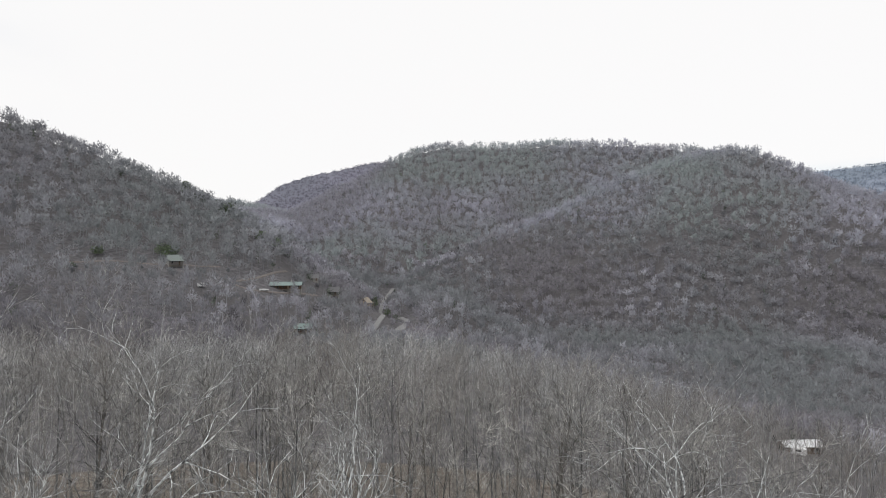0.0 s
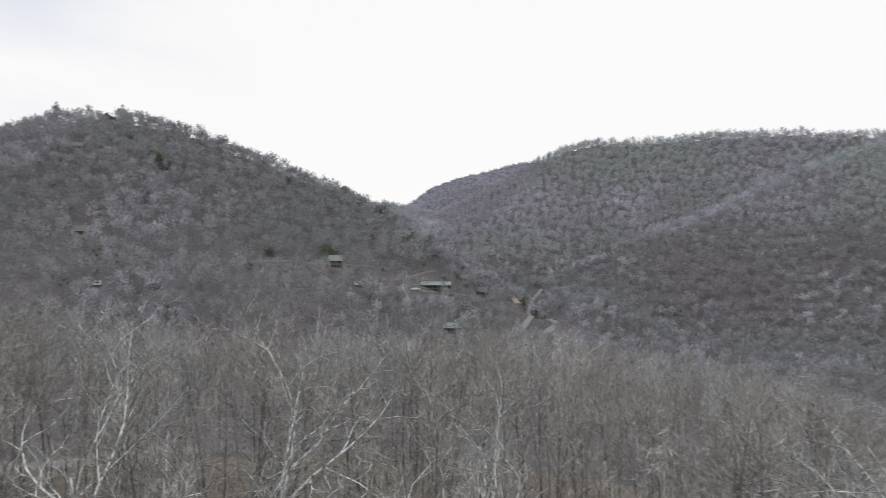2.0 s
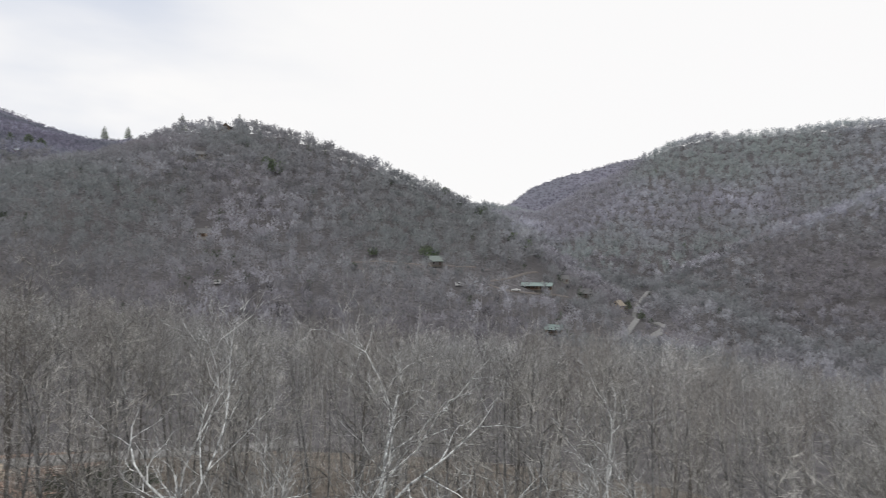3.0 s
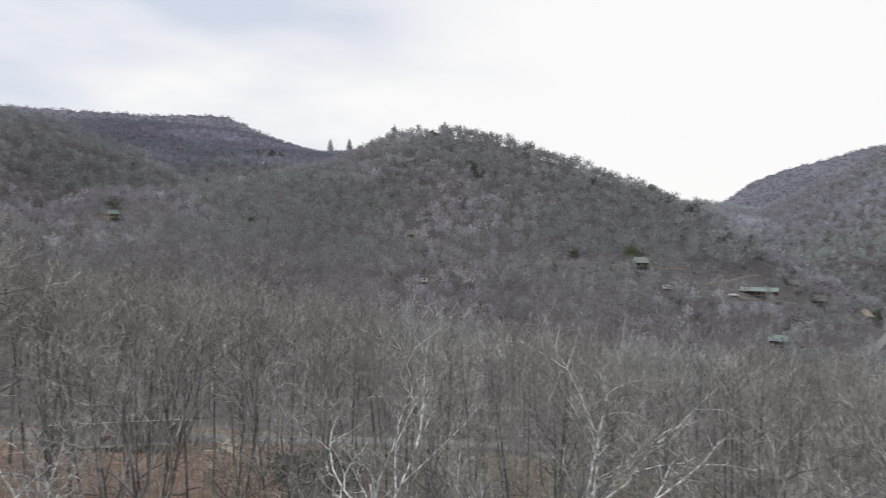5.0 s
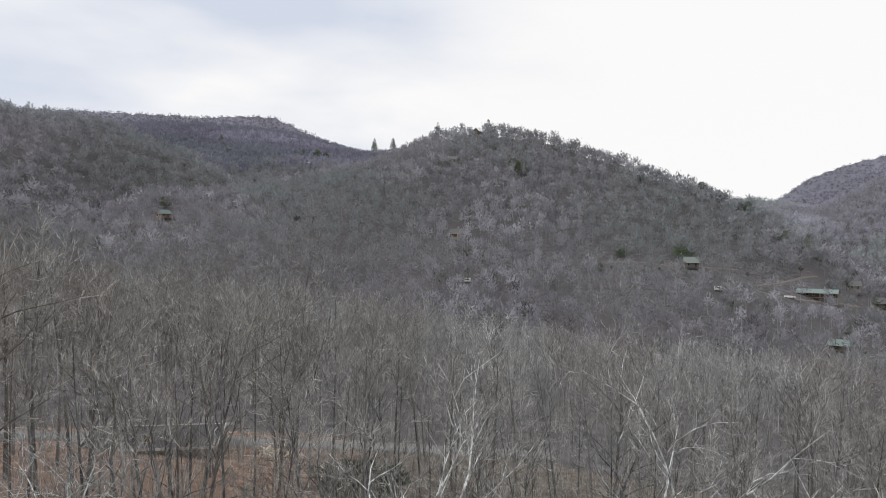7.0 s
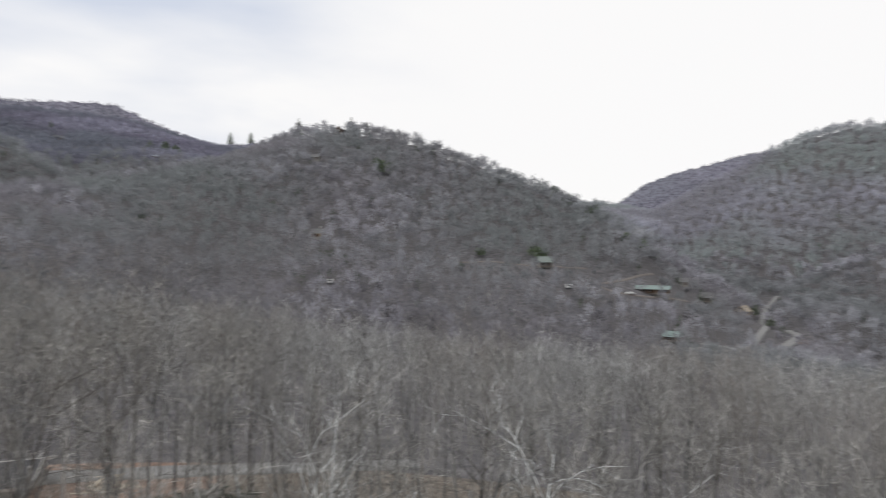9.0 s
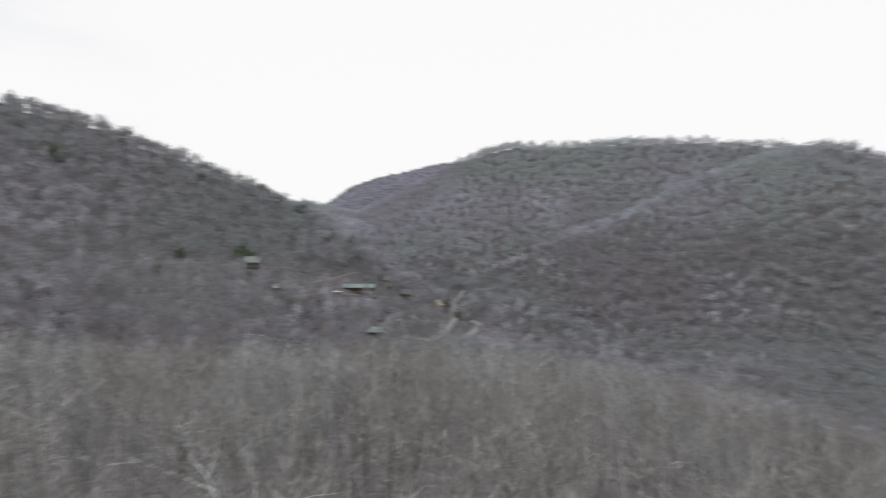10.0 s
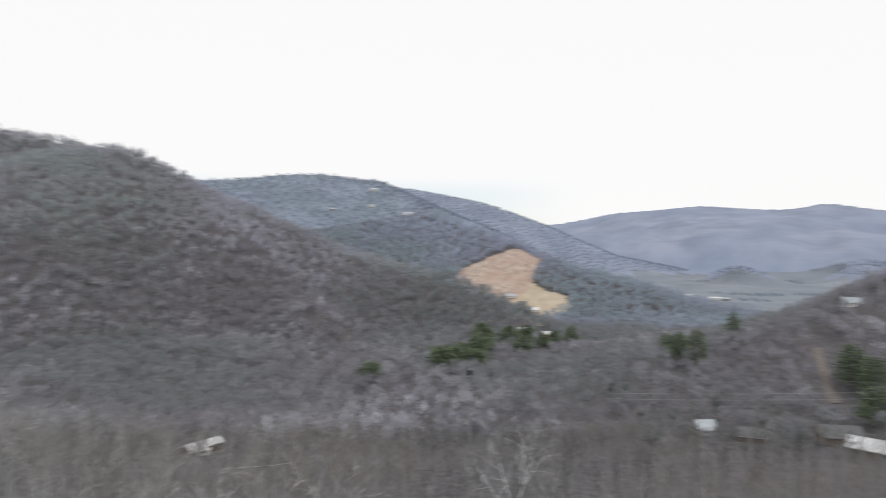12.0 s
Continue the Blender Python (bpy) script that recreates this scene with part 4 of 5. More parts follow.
# ---------------------------------------------------------------- evergreens
def evergreen(seed, tall, wide, at, label, rounded=0.0, layers=16, name="pine_tree", group="", leaf=M_NEEDLE):
    rg = np.random.default_rng(seed)
    root = tagged(new(name), label, "evergreen", group)
    hs = np.linspace(0, tall * 0.97, 9)
    trunk = [(np.stack([rg.normal(0, 0.04, 9), rg.normal(0, 0.04, 9), hs - 0.4], -1), 0.018 * tall * (1 - hs / tall) + 0.02, 6)]
    a, b, w = [], [], []
    for k in range(layers):
        f = (k + 0.5) / layers
        h = tall * (0.14 + 0.84 * f)
        cone = (1 - f) ** 0.8
        dome = math.sqrt(max(1 - (2 * f - 0.75) ** 2 / 1.6, 0.05))
        rad = wide * 0.5 * (cone * (1 - rounded) + dome * rounded) + 0.25
        for c in range(8):
            az = c * math.pi / 4 + k * 0.7 + rg.uniform(-0.35, 0.35)
            ln = rad * rg.uniform(0.65, 1.15)
            tip = np.array([math.cos(az) * ln, math.sin(az) * ln, h - 0.12 * ln + rg.uniform(-0.3, 0.3) + rounded * 0.4 * ln])
            trunk.append((np.array([[0, 0, h], (np.array([0, 0, h]) + tip) / 2 + [0, 0, 0.08 * ln], tip]), np.array([0.035, 0.025, 0.01]) * tall / 12, 3))
            for q in range(14):
                u = rg.uniform(0.2, 1.0)
                o = np.array([0, 0, h]) * (1 - u) + tip * u
                d = np.array([math.cos(az), math.sin(az), 0.15]) + rg.normal(0, 0.6, 3)
                a.append(o)
                b.append(o + d / np.linalg.norm(d) * ln * 0.38)
                w.append(0.042 * wide * rg.uniform(0.6, 1.4))
    part("trunk", tubes_mesh("trunk", trunk, M_DARK), root)
    part("crown", slivers_mesh("crown", a, b, np.array(w), leaf, rg), root)
    root.matrix_world = pose(*at)
    return root


PINES = [
    (282, 282, 12, 11, 0.9), (330, 262, 16, 15, 0.7), (345, 262, 19, 14, 0.6), (360, 268, 20, 14, 0.5), (372, 262, 18, 14, 0.6), (352, 250, 13, 13, 0.9), (400, 275, 22, 15, 0.5), (425, 290, 22, 15, 0.5),
    (445, 305, 22, 16, 0.4), (455, 285, 20, 14, 0.4), (468, 275, 20, 14, 0.4), (438, 244, 23, 14, 0.1), (421, 252, 22, 14, 0.4), (470, 250, 20, 12, 0.3), (478, 238, 18, 12, 0.3),
    (327, 99, 15, 9, 0.4), (392, 95, 18, 10, 0.2), (274, 22, 12, 10, 0.6), (300, 24, 19, 10, 0.3), (312, 32, 19, 11, 0.3), (318, 14, 19, 10, 0.4), (380, 130, 14, 9, 0.4), (335, 110, 14, 9, 0.5),
    (-4, 423, 8, 8, 0.8), (28, 411, 7.5, 8, 0.8), (12, 440, 8, 7, 0.5), (-45, 508, 9, 7, 0.4), (-57, 520, 11, 6, 0.3), (-453, 447, 19, 9, 0.0), (-420, 487, 19, 9, 0.1), (-404, 492, 16, 7, 0.1),
    (-327, 417, 13, 9, 0.8), (-322, 424, 12, 8, 0.7), (-335, 421, 11, 8, 0.8), (-392, 154, 7, 7, 0.9), (-661, 440, 18, 12, 0.5), (-650, 446, 17, 12, 0.5), (-672, 428, 16, 10, 0.3),
    (-166, 378, 9, 9, 0.9), (-172, 382, 8, 8, 0.9), (-200, 360, 6, 6, 0.9), (-1060, 850, 30, 15, 0.2), (-1063, 905, 28, 15, 0.2), (-838, 400, 16, 8, 0.1),
    (-192, 493, 11, 9, 0.7), (-178, 490, 10, 8, 0.7), (-168, 488, 10, 9, 0.8), (-205, 495, 11, 8, 0.7), (-128, 470, 9, 10, 0.9), (-118, 475, 9, 9, 0.9), (-137, 468, 8, 8, 0.9),
]
for k, (x, y, tall, wide, rounded) in enumerate(PINES):
    words = "dark green pine standing among the leafless trees" if rounded < 0.35 else "bushy dark green evergreen among the bare woods"
    if x > 200:
        tall, wide, rounded = tall * (1.3 if tall < 19 else 1.0), wide * 1.3, min(rounded + 0.25, 1)
    evergreen(700 + k, tall, wide, (x, y, float(gz(x, y)) - 0.2), words, rounded, 14 if tall > 10 else 10)
# rhododendron thicket close by
for k, (x, y, tall) in enumerate([(-42.9, 36.6, 2.6), (-41.4, 37.8, 2.2), (-43.8, 35.2, 2.1), (-41.0, 36.0, 1.9)]):
    evergreen(780 + k, tall, 3.4, (x, y, float(gz(x, y)) - 0.1), "low dark green rhododendron shrub on the leafy slope", 0.95, 9, "evergreen_shrub", leaf=M_LAUREL)
# scattered evergreens on the slopes
X, Y = SLOPE
pick = (vnoise(X / 90, Y / 90, 21) + 0.35 * rng.normal(size=len(X)) > 0.30) & (rng.uniform(size=len(X)) < 0.16)
X, Y = X[pick] + 2.5, Y[pick] + 2.5
p0, p1, w, o = crowns(rng, X, Y, 11.0, 6.5, 30, 1.8, 0.55, 0.3, skirt=-0.5, base=0.5)
M_GREEN = mat("dull_evergreens", [(0.3, (0.07, 0.085, 0.07)), (0.7, (0.14, 0.16, 0.13))], scale=0.1, island=0.5)
tagged(new("hillside_evergreens", slivers_mesh("hillside_evergreens", p0, p1, w, M_GREEN, rng, o)), "dull green laurels and young pines scattered over the slopes", "forest", kind="stuff")


# ---------------------------------------------------------------- roads, tracks, pasture
def smooth_line(pts, step):
    p = np.array(pts, float)
    s = np.concatenate([[0], np.cumsum(np.hypot(*np.diff(p, axis=0).T))])
    t = np.linspace(0, s[-1], max(8, int(s[-1] / step)))
    q = np.stack([np.interp(t, s, p[:, 0]), np.interp(t, s, p[:, 1])], -1)
    for _ in range(4):
        q[1:-1] = (q[:-2] + 2 * q[1:-1] + q[2:]) / 4
    return q


def lane(name, pts, wide, material, label, lift):
    q = smooth_line(pts, 2.5)
    t = np.gradient(q, axis=0)
    t /= np.linalg.norm(t, axis=1)[:, None]
    nrm = np.stack([-t[:, 1], t[:, 0]], -1)
    cross = np.array([-0.5, -0.49, -0.25, 0, 0.25, 0.49, 0.5]) * wide
    drop = np.array([-0.9, 0, 0.03, 0.06, 0.03, 0, -0.9])
    ragged = 1 + 0.10 * np.sin(np.arange(len(q)) * 1.7)[:, None]
    P = q[:, None] + nrm[:, None] * (cross * ragged)[..., None]
    mid = gz(q[:, 0], q[:, 1])
    Z = np.maximum(gz(P[..., 0], P[..., 1]), mid[:, None] - 0.3) + lift + drop
    n, k = P.shape[:2]
    ids = np.arange(n * k).reshape(n, k)
    F = np.stack([ids[:-1, :-1], ids[:-1, 1:], ids[1:, 1:], ids[1:, :-1]], -1).reshape(-1, 4)
    return tagged(new(name, raw_mesh(name, np.dstack([P, Z]).reshape(-1, 3), F, material, True)), label, "road", kind="structure")


lane("road", *LANES["road"], M_ASPHALT, "pale weathered mountain road winding up the valley", 0.35)
lane("road_bend", *LANES["road_bend"], M_ASPHALT, "pale weathered road turning out of the trees", 0.40)
lane("track", *LANES["track"], M_GRAVEL, "gravel drive looping up to the lodge", 0.30)
lane("upper_track", *LANES["upper_track"], M_GRAVEL, "gravel track cut into the hillside", 0.30)
lane("drive", *LANES["drive"], M_ASPHALT, "grey gravel drive between the trunks", 0.12)
lane("forest_track", *LANES["forest_track"], M_GRAVEL, "faint tan track climbing through the eastern woods", 0.30)
lane("dirt_track", *LANES["dirt_track"], M_GRAVEL, "pinkish dirt track on the eastern slope", 0.30)

g = np.arange(0, 250, 4.0)
PX, PY = np.meshgrid(595 + g, 330 + g[:48], indexing="ij")
ins = in_pasture(PX, PY)
PZ = gz(PX, PY) + 0.5
ids = np.arange(PX.size).reshape(PX.shape)
cells = ins[:-1, :-1] | ins[1:, 1:] | ins[1:, :-1] | ins[:-1, 1:]
upper = PY[:-1, :-1] > 402 + 12 * vnoise(PX[:-1, :-1] / 30, PY[:-1, :-1] / 30, 45)
quad = np.stack([ids[:-1, :-1], ids[1:, :-1], ids[1:, 1:], ids[:-1, 1:]], -1)
sheet = np.dstack([PX, PY, PZ]).reshape(-1, 3)
tagged(new("pasture", raw_mesh("pasture", sheet, quad[cells & upper], M_PASTURE, True)), "dry pinkish hillside pasture between the woods", "pasture", kind="structure")
tagged(new("meadow", raw_mesh("meadow", sheet, quad[cells & ~upper], M_MEADOW, True)), "dry yellow meadow below the hillside pasture", "pasture", kind="structure")
# brush that has come up in the pasture
X, Y = PX.ravel() + rng.uniform(-2, 2, PX.size), PY.ravel() + rng.uniform(-2, 2, PX.size)
pick = in_pasture(X, Y) & (vnoise(X / 35, Y / 35, 47) + 0.25 * rng.normal(size=len(X)) > 0.42) & (Y > 400)
p0, p1, w, o = brush(rng, X[pick], Y[pick], 3.0, 4.0, 24, 0.35, 0.2, 0.6)
tagged(new("pasture_brush", slivers_mesh("pasture_brush", p0, p1, w, M_WOODS, rng, o, species(rng, X[pick], Y[pick], 24))), "low leafless brush in the dry pasture", "brush", kind="stuff")


# ---------------------------------------------------------------- houses
def plain(name, rgb, rough=0.7, metal=0.0, grain=1.5):
    lo, hi = [c * 0.82 for c in rgb], [min(c * 1.12, 0.95) for c in rgb]
    return mat(name, [(0.3, lo), (0.7, hi)], scale=grain, rough=rough, metal=metal)


ROOFS = {"green": plain("grey_green_metal", (0.22, 0.28, 0.27), 0.6), "sage": plain("sage_metal", (0.20, 0.23, 0.22), 0.6), "slate": plain("grey_shingle", (0.16, 0.16, 0.165), 0.85),
         "teal": plain("teal_metal", (0.16, 0.215, 0.215), 0.6), "white": plain("white_metal", (0.68, 0.69, 0.70), 0.4), "pale": plain("pale_metal", (0.42, 0.46, 0.49), 0.45),
         "tan": plain("tan_shingle", (0.33, 0.29, 0.24), 0.8), "charcoal": plain("charcoal_shingle", (0.085, 0.085, 0.09), 0.9)}
WALLS = {"brown": plain("brown_boards", (0.13, 0.09, 0.065)), "grey": plain("grey_boards", (0.28, 0.27, 0.26)), "tan": plain("tan_siding", (0.45, 0.36, 0.27)), "white": plain("white_siding", (0.78, 0.77, 0.75)),
         "red": plain("red_boards", (0.42, 0.16, 0.11)), "timber": plain("tan_timber", (0.36, 0.29, 0.22))}
M_TRIM = plain("white_trim", (0.50, 0.49, 0.47), 0.5)
M_STONE = plain("block_foundation", (0.30, 0.29, 0.27), 0.9, grain=3)
M_DECK = plain("grey_deck_boards", (0.26, 0.22, 0.19), 0.8, grain=3)
M_GLASS = bpy.data.materials.new("window_glass")
M_GLASS.use_nodes = True
gb = M_GLASS.node_tree.nodes["Principled BSDF"]
gb.inputs["Base Color"].default_value = (0.03, 0.035, 0.04, 1)
gb.inputs["Roughness"].default_value = 0.08


def box_mesh(name, size, centre, material, bevel=0.0):
    bm = bmesh.new()
    bmesh.ops.create_cube(bm, size=1, matrix=Matrix.Translation(centre) @ Matrix.Diagonal((*size, 1)))
    if bevel:
        bmesh.ops.bevel(bm, geom=bm.edges[:], offset=bevel, segments=1, affect="EDGES")
    me = bpy.data.meshes.new(name)
    bm.to_mesh(me)
    bm.free()
    me.materials.append(material)
    return me


def window(root, x, y, z, w, h, face):
    """A framed window on the wall whose outward way is face ('-y', '+y', '-x' or '+x')."""
    axis, sgn = face[1], -1 if face[0] == "-" else 1
    if axis == "y":
        fr = part("window", box_mesh("window", (w + 0.2, 0.08, h + 0.2), (x, y + sgn * 0.02, z), M_TRIM, 0.02), root)
        part("pane", box_mesh("pane", (w, 0.03, h), (x, y + sgn * 0.07, z), M_GLASS), fr)
    else:
        fr = part("window", box_mesh("window", (0.08, w + 0.2, h + 0.2), (x + sgn * 0.02, y, z), M_TRIM, 0.02), root)
        part("pane", box_mesh("pane", (0.03, w, h), (x + sgn * 0.07, y, z), M_GLASS), fr)


def house(name, x, y, off, L, W, wall, rise, roof, walls, porch, chimney, label):
    root = tagged(new(name), label, "house" if name != "barn" else "barn")
    hx, hy = L / 2, W / 2
    wm, rm = WALLS[walls], ROOFS[roof]
    part("foundation", box_mesh("foundation", (L - 0.2, W - 0.2, 4.0), (0, 0, -1.85), M_STONE), root)
    bm = bmesh.new()
    ring = [[bm.verts.new((sx * hx, py, pz)) for py, pz in ((-hy, 0.15), (hy, 0.15), (hy, wall), (0, wall + rise - 0.05), (-hy, wall))] for sx in (-1, 1)]
    bm.faces.new(ring[0])
    bm.faces.new(ring[1][::-1])
    for i in range(5):
        bm.faces.new((ring[0][i], ring[1][i], ring[1][(i + 1) % 5], ring[0][(i + 1) % 5]))
    bmesh.ops.recalc_face_normals(bm, faces=bm.faces[:])
    me = bpy.data.meshes.new("wall")
    bm.to_mesh(me)
    bm.free()
    me.materials.append(wm)
    part("wall", me, root)
    run_out, ang = math.hypot(hy, rise), math.atan2(rise, hy)
    for sg in (-1, 1):
        ov = 0.7
        slope_len = run_out + ov
        bm = bmesh.new()
        bmesh.ops.create_cube(bm, size=1, matrix=Matrix.Diagonal((L + 1.2, slope_len, 0.14, 1)))
        mid = slope_len / 2
        bmesh.ops.transform(bm, verts=bm.verts[:], matrix=Matrix.Translation((0, sg * mid * math.cos(ang), wall + rise + 0.1 - mid * math.sin(ang))) @ Matrix.Rotation(-sg * ang, 4, "X"))
        me = bpy.data.meshes.new("roof")
        bm.to_mesh(me)
        bm.free()
        me.materials.append(rm)
        ro = part("roof", me, root)
        part("eave_trim", box_mesh("eave_trim", (L + 1.24, 0.07, 0.22), (0, sg * (slope_len * math.cos(ang) + 0.02), wall + rise - slope_len * math.sin(ang) + 0.05), M_TRIM if roof in ("charcoal", "slate", "white") else wm), ro)
    if roof == "charcoal":
        for sx in (-1, 1):
            for sg in (-1, 1):
                bm = bmesh.new()
                bmesh.ops.create_cube(bm, size=1, matrix=Matrix.Translation((sx * (hx + 0.63), sg * (run_out + 0.7) / 2 * math.cos(ang), wall + rise + 0.1 - (run_out + 0.7) / 2 * math.sin(ang)))
                                      @ Matrix.Rotation(-sg * ang, 4, "X") @ Matrix.Diagonal((0.10, run_out + 0.7, 0.28, 1)))
                me = bpy.data.meshes.new("rake_trim")
                bm.to_mesh(me)
                bm.free()
                me.materials.append(M_TRIM)
                part("rake_trim", me, root)
    part("ridge_cap", box_mesh("ridge_cap", (L + 1.26, 0.16 if roof == "charcoal" else 0.35, 0.12), (0, 0, wall + rise + 0.14), M_TRIM if roof == "charcoal" else rm, 0.03), root)
    n = max(2, int(L / 3.2))
    for i in range(n):
        wx = -hx + (i + 0.5) * L / n
        if i == n // 2:
            part("door", box_mesh("door", (0.95, 0.09, 2.05), (wx, -hy - 0.03, 1.2), WALLS["brown"] if walls != "brown" else WALLS["tan"], 0.02), root)
        elif roof != "charcoal":
            window(root, wx, -hy, 1.6, 1.0, 1.2, "-y")
        window(root, wx, hy, 1.6, 1.0, 1.1, "+y")
    for sx, f in ((-1, "-x"), (1, "+x")):
        window(root, sx * hx, -hy / 2.2, 1.6, 1.0, 1.2, f)
        window(root, sx * hx, hy / 2.2, 1.6, 1.0, 1.2, f)
        if rise > 2.3:
            window(root, sx * hx, 0, wall + rise * 0.35, 0.9, 0.9, f)
    if porch:
        part("porch_deck", box_mesh("porch_deck", (L * 0.96, 2.4, 0.2), (0, -hy - 1.25, 0.05), M_DECK), root)
        me = box_mesh("porch_roof", (L + 0.6, 3.0, 0.12), (0, -hy - 1.35, wall - 0.28), rm, 0.02)
        part("porch_roof", me, root)
        for i in range(max(3, int(L / 3))):
            px = -L * 0.46 + i * L * 0.92 / (max(3, int(L / 3)) - 1)
            part("post", box_mesh("post", (0.16, 0.16, wall - 0.45), (px, -hy - 2.3, wall / 2 - 0.1), wm), root)
            part("pier", box_mesh("pier", (0.3, 0.3, 3.0), (px, -hy - 2.25, -1.55), M_STONE), root)
        part("railing", box_mesh("railing", (L * 0.94, 0.06, 0.1), (0, -hy - 2.36, 1.0), wm), root)
    if chimney:
        part("chimney", box_mesh("chimney", (0.8, 0.8, 2.6), (hx * 0.35, hy * 0.3, wall + rise + 0.1), M_STONE, 0.04), root)
    az = math.degrees(math.atan2(-x, y))
    corners = [gz(x + dx, y + dy) for dx in (-hy, hy) for dy in (-hy, hy)]
    root.matrix_world = pose(x, y, float(np.mean(corners)) + (0.35 if roof != "charcoal" else -0.55), 0, 0, az + off)
    return root


for h in HOUSES:
    house(*h)


# ---------------------------------------------------------------- vehicles and small things
M_PAINT = plain("white_car_paint", (0.80, 0.80, 0.80), 0.25)
M_TYRE = plain("tyre_rubber", (0.03, 0.03, 0.03), 0.9)
M_STEEL = plain("dull_steel", (0.45, 0.45, 0.46), 0.4, 0.8)


def wheel(root, x, y, z, r):
    bm = bmesh.new()
    bmesh.ops.create_cone(bm, cap_ends=True, segments=16, radius1=r, radius2=r, depth=0.26, matrix=Matrix.Translation((x, y, z)) @ Matrix.Rotation(math.pi / 2, 4, "X"))
    me = bpy.data.meshes.new("wheel")
    bm.to_mesh(me)
    bm.free()
    me.materials.append(M_TYRE)
    wh = part("wheel", me, root)
    bm = bmesh.new()
    bmesh.ops.create_cone(bm, cap_ends=True, segments=12, radius1=r * 0.55, radius2=r * 0.5, depth=0.30, matrix=Matrix.Translation((x, y, z)) @ Matrix.Rotation(math.pi / 2, 4, "X"))
    me = bpy.data.meshes.new("rim")
    bm.to_mesh(me)
    bm.free()
    me.materials.append(M_STEEL)
    part("rim", me, wh)


def pickup(x, y, turn):
    root = tagged(new("pickup_truck"), "white pickup truck parked on the gravel by the lodge", "truck")
    part("body", box_mesh("body", (5.6, 1.95, 0.62), (0, 0, 0.82), M_PAINT, 0.10), root)
    bm = bmesh.new()
    lo = [bm.verts.new((a, b, 1.12)) for a, b in ((-0.7, -0.9), (1.5, -0.9), (1.5, 0.9), (-0.7, 0.9))]
    hi = [bm.verts.new((a, b, 1.82)) for a, b in ((-0.5, -0.75), (0.85, -0.75), (0.85, 0.75), (-0.5, 0.75))]
    bm.faces.new(hi)
    for i in range(4):
        bm.faces.new((lo[i], lo[(i + 1) % 4], hi[(i + 1) % 4], hi[i]))
    me = bpy.data.meshes.new("cab")
    bm.to_mesh(me)
    bm.free()
    me.materials.append(M_PAINT)
    cab = part("cab", me, root)
    part("side_window", box_mesh("side_window", (1.3, 1.72, 0.42), (0.3, 0, 1.45), M_GLASS, 0.03), cab)
    for sy in (-1, 1):
        part("bed_side", box_mesh("bed_side", (2.0, 0.10, 0.40), (-1.75, sy * 0.9, 1.25), M_PAINT, 0.02), root)
    part("tailgate", box_mesh("tailgate", (0.10, 1.75, 0.40), (-2.72, 0, 1.25), M_PAINT, 0.02), root)
    part("bumper", box_mesh("bumper", (0.18, 1.8, 0.22), (2.85, 0, 0.62), M_STEEL, 0.04), root)
    for sx in (-1.75, 1.8):
        for sy in (-0.88, 0.88):
            wheel(root, sx, sy, 0.4, 0.4)
    root.matrix_world = pose(x, y, float(gz(x, y)) + 0.34, 0, 0, turn)


pickup(-109.5, 380.0, 18)


def camper(x, y, turn, L, label):
    root = tagged(new("camper_trailer"), label, "trailer")
    part("body", box_mesh("body", (L, 2.3, 2.1), (0, 0, 1.6), M_PAINT, 0.25), root)
    part("window", box_mesh("window", (L * 0.4, 2.34, 0.6), (0, 0, 1.9), M_GLASS, 0.02), root)
    for sy in (-1, 1):
        wheel(root, 0, sy * 1.05, 0.35, 0.35)
    part("drawbar", box_mesh("drawbar", (1.2, 0.12, 0.12), (L / 2 + 0.5, 0, 0.55), M_STEEL), root)
    root.matrix_world = pose(x, y, float(gz(x, y)) + 0.02, 0, 0, turn)


camper(-203, 197, 50, 5.0, "white camper trailer parked among bare trees")
camper(-134, 344.5, 20, 4.2, "small white trailer parked beside the track")
camper(-235, 256.5, 48, 3.6, "small white trailer on the hillside")
camper(-229, 268, 40, 3.2, "small pale trailer on the hillside")
camper(109, 190, -40, 4.0, "white utility trailer below the mobile home")

# power line across the eastern slope
M_WIRE = plain("grey_cable", (0.35, 0.35, 0.36), 0.5)
POLES = [(229, 107), (246, -8)]
for x, y in POLES:
    root = tagged(new("utility_pole"), "grey wooden utility pole carrying thin cables", "pole", "utility poles")
    z = float(gz(x, y))
    part("pole", tubes_mesh("pole", [(np.array([[0, 0, -0.5], [0, 0, 8], [0, 0, 17.5]]), np.array([0.16, 0.14, 0.11]), 8)], M_DARK), root)
    part("crossarm", box_mesh("crossarm", (2.2, 0.14, 0.16), (0, 0, 17.0), M_DARK, 0.02), root)
    root.matrix_world = pose(x, y, z, 0, 0, 20)
for side in (-0.9, 0.9):
    cables = []
    for (ax, ay), (bx, by) in zip(POLES, POLES[1:]):
        t = np.linspace(0, 1, 14)
        za, zb = float(gz(ax, ay)) + 17.1 + side, float(gz(bx, by)) + 17.1 + side
        cables.append((np.stack([ax + side + t * (bx - ax), ay + t * (by - ay), za + t * (zb - za) - 4 * 1.0 * t * (1 - t)], -1), np.full(14, 0.045), 4))
    tagged(new("power_line", tubes_mesh("power_line", cables, M_WIRE)), "thin grey power cable strung between poles", "cable")

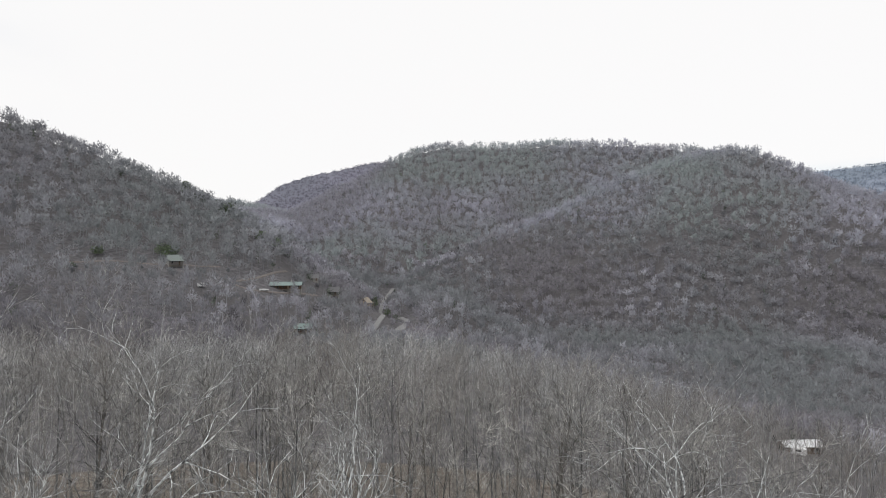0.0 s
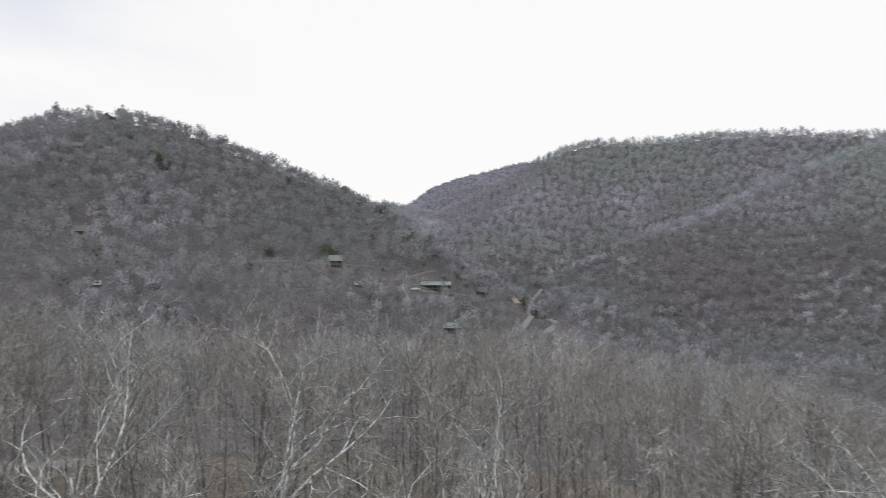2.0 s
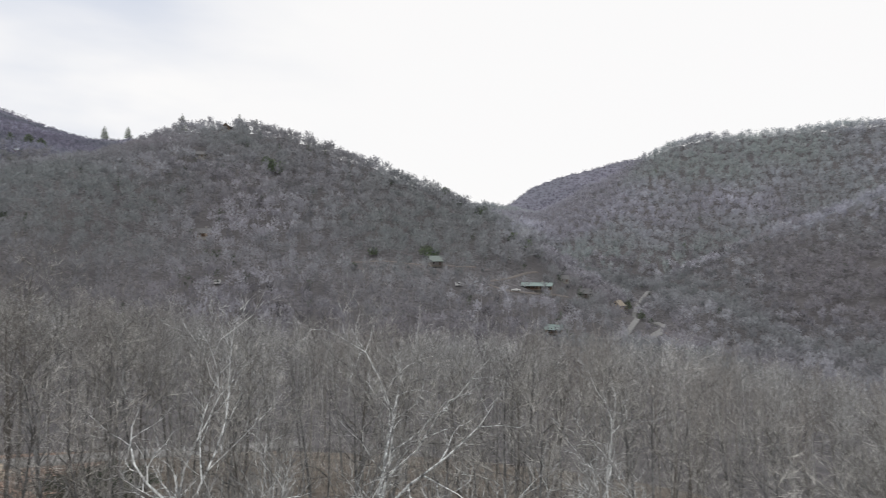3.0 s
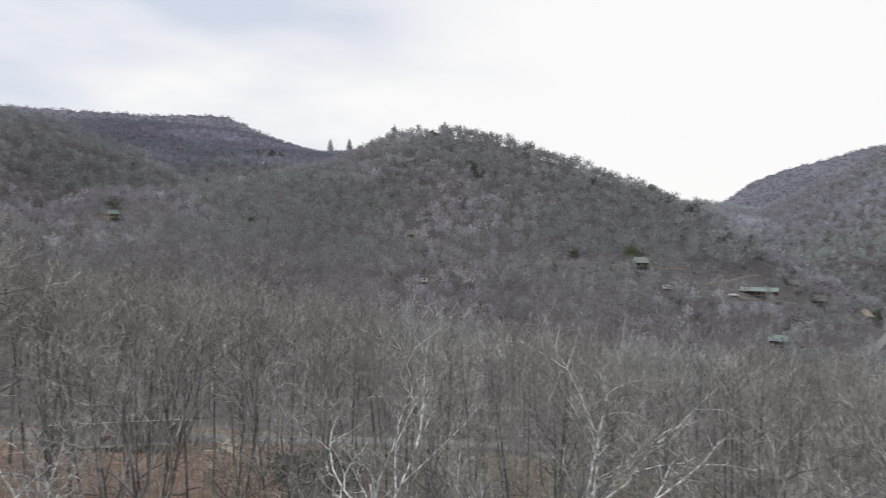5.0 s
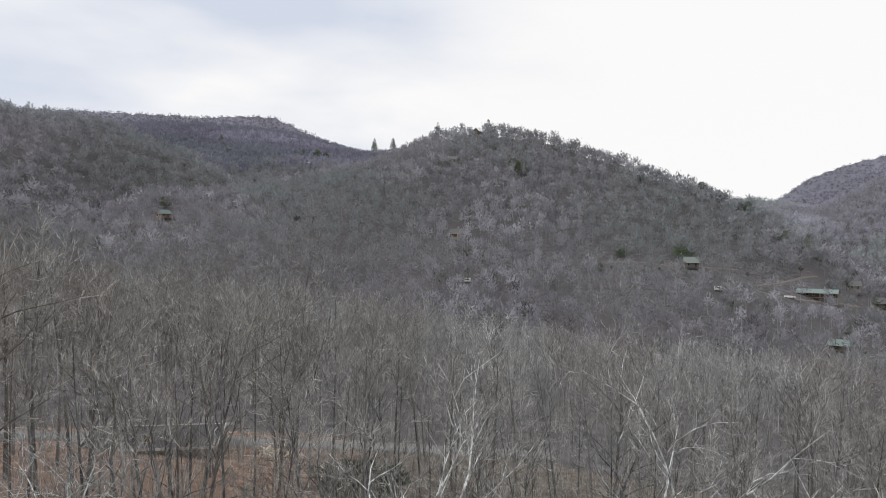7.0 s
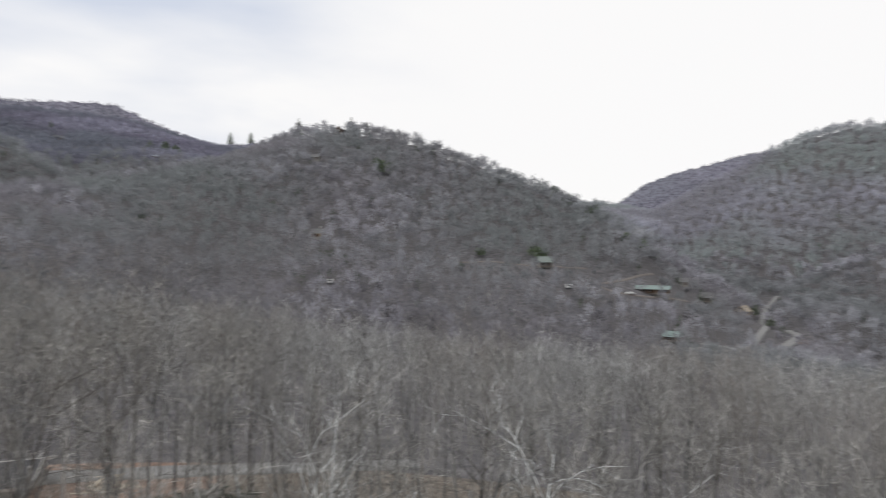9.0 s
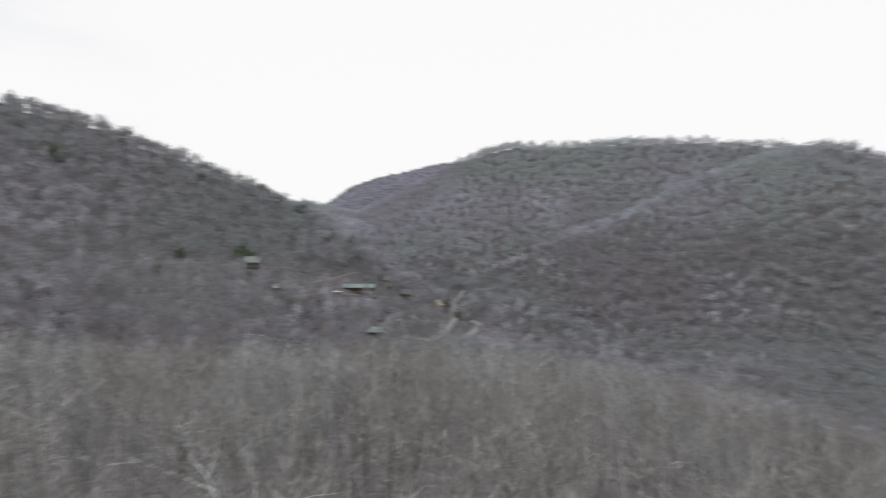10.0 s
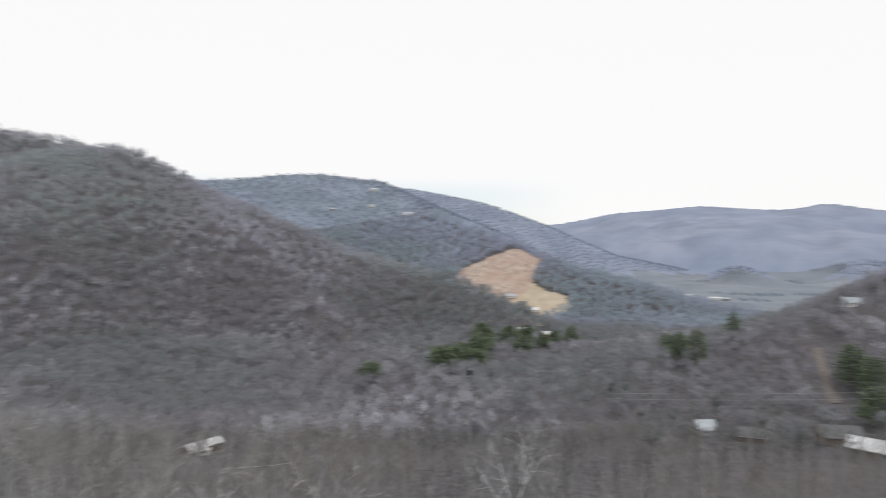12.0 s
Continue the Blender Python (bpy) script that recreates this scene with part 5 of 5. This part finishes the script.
# pale lumber beside the dark-roofed house
M_LUMBER = plain("pale_lumber", (0.55, 0.48, 0.38), 0.8, grain=4)
rg = np.random.default_rng(5)
for k in range(14):
    x, y = -56.5 + rg.uniform(-2.5, 2.5), 36.5 + rg.uniform(-2.5, 2.5)
    ob = tagged(new("plank", box_mesh("plank", (rg.uniform(1.5, 3.5), 0.25, 0.08), (0, 0, 0.04), M_LUMBER)), "pale sawn plank lying on the leaf litter", "plank", "scattered planks")
    ob.matrix_world = pose(x, y, float(gz(x, y)) + 0.03 + 0.09 * (k % 3), 0, rg.uniform(-6, 6), rg.uniform(0, 180))
# fallen limbs on the leaf litter
for k in range(12):
    x, y = rg.uniform(-48, -26), rg.uniform(20, 32)
    L = rg.uniform(2, 5)
    pts = np.stack([np.linspace(-L / 2, L / 2, 6), rg.normal(0, 0.15, 6), 0.12 + rg.uniform(0, 0.1, 6)], -1)
    ob = tagged(new("fallen_limb", tubes_mesh("fallen_limb", [(pts, np.linspace(0.11, 0.03, 6), 6)], M_DARK)), "dark fallen limb lying on brown leaves", "limb", "fallen limbs")
    ob.matrix_world = pose(x, y, float(gz(x, y)), 0, 0, rg.uniform(0, 180))

# bare clay bank beside the bend of the road
rg = np.random.default_rng(9)
u, v = np.meshgrid(np.linspace(-1, 1, 15), np.linspace(-1, 1, 11), indexing="ij")
bx, by = -22.5 + 4.5 * u, 470 + 5.0 * v
bz = gz(bx, by) - 0.3 + 2.6 * np.maximum(1 - u * u - v * v, 0) ** 0.6 + rg.normal(0, 0.12, u.shape)
ids = np.arange(u.size).reshape(u.shape)
M_CLAY = mat("tan_clay", [(0.3, (0.22, 0.155, 0.11)), (0.7, (0.36, 0.27, 0.20))], scale=0.9, bump=0.4)
tagged(new("clay_bank", raw_mesh("clay_bank", np.dstack([bx, by, bz]).reshape(-1, 3), np.stack([ids[:-1, :-1], ids[1:, :-1], ids[1:, 1:], ids[:-1, 1:]], -1).reshape(-1, 4), M_CLAY, True)),
       "bare tan clay bank beside the bend of the road", "bank")
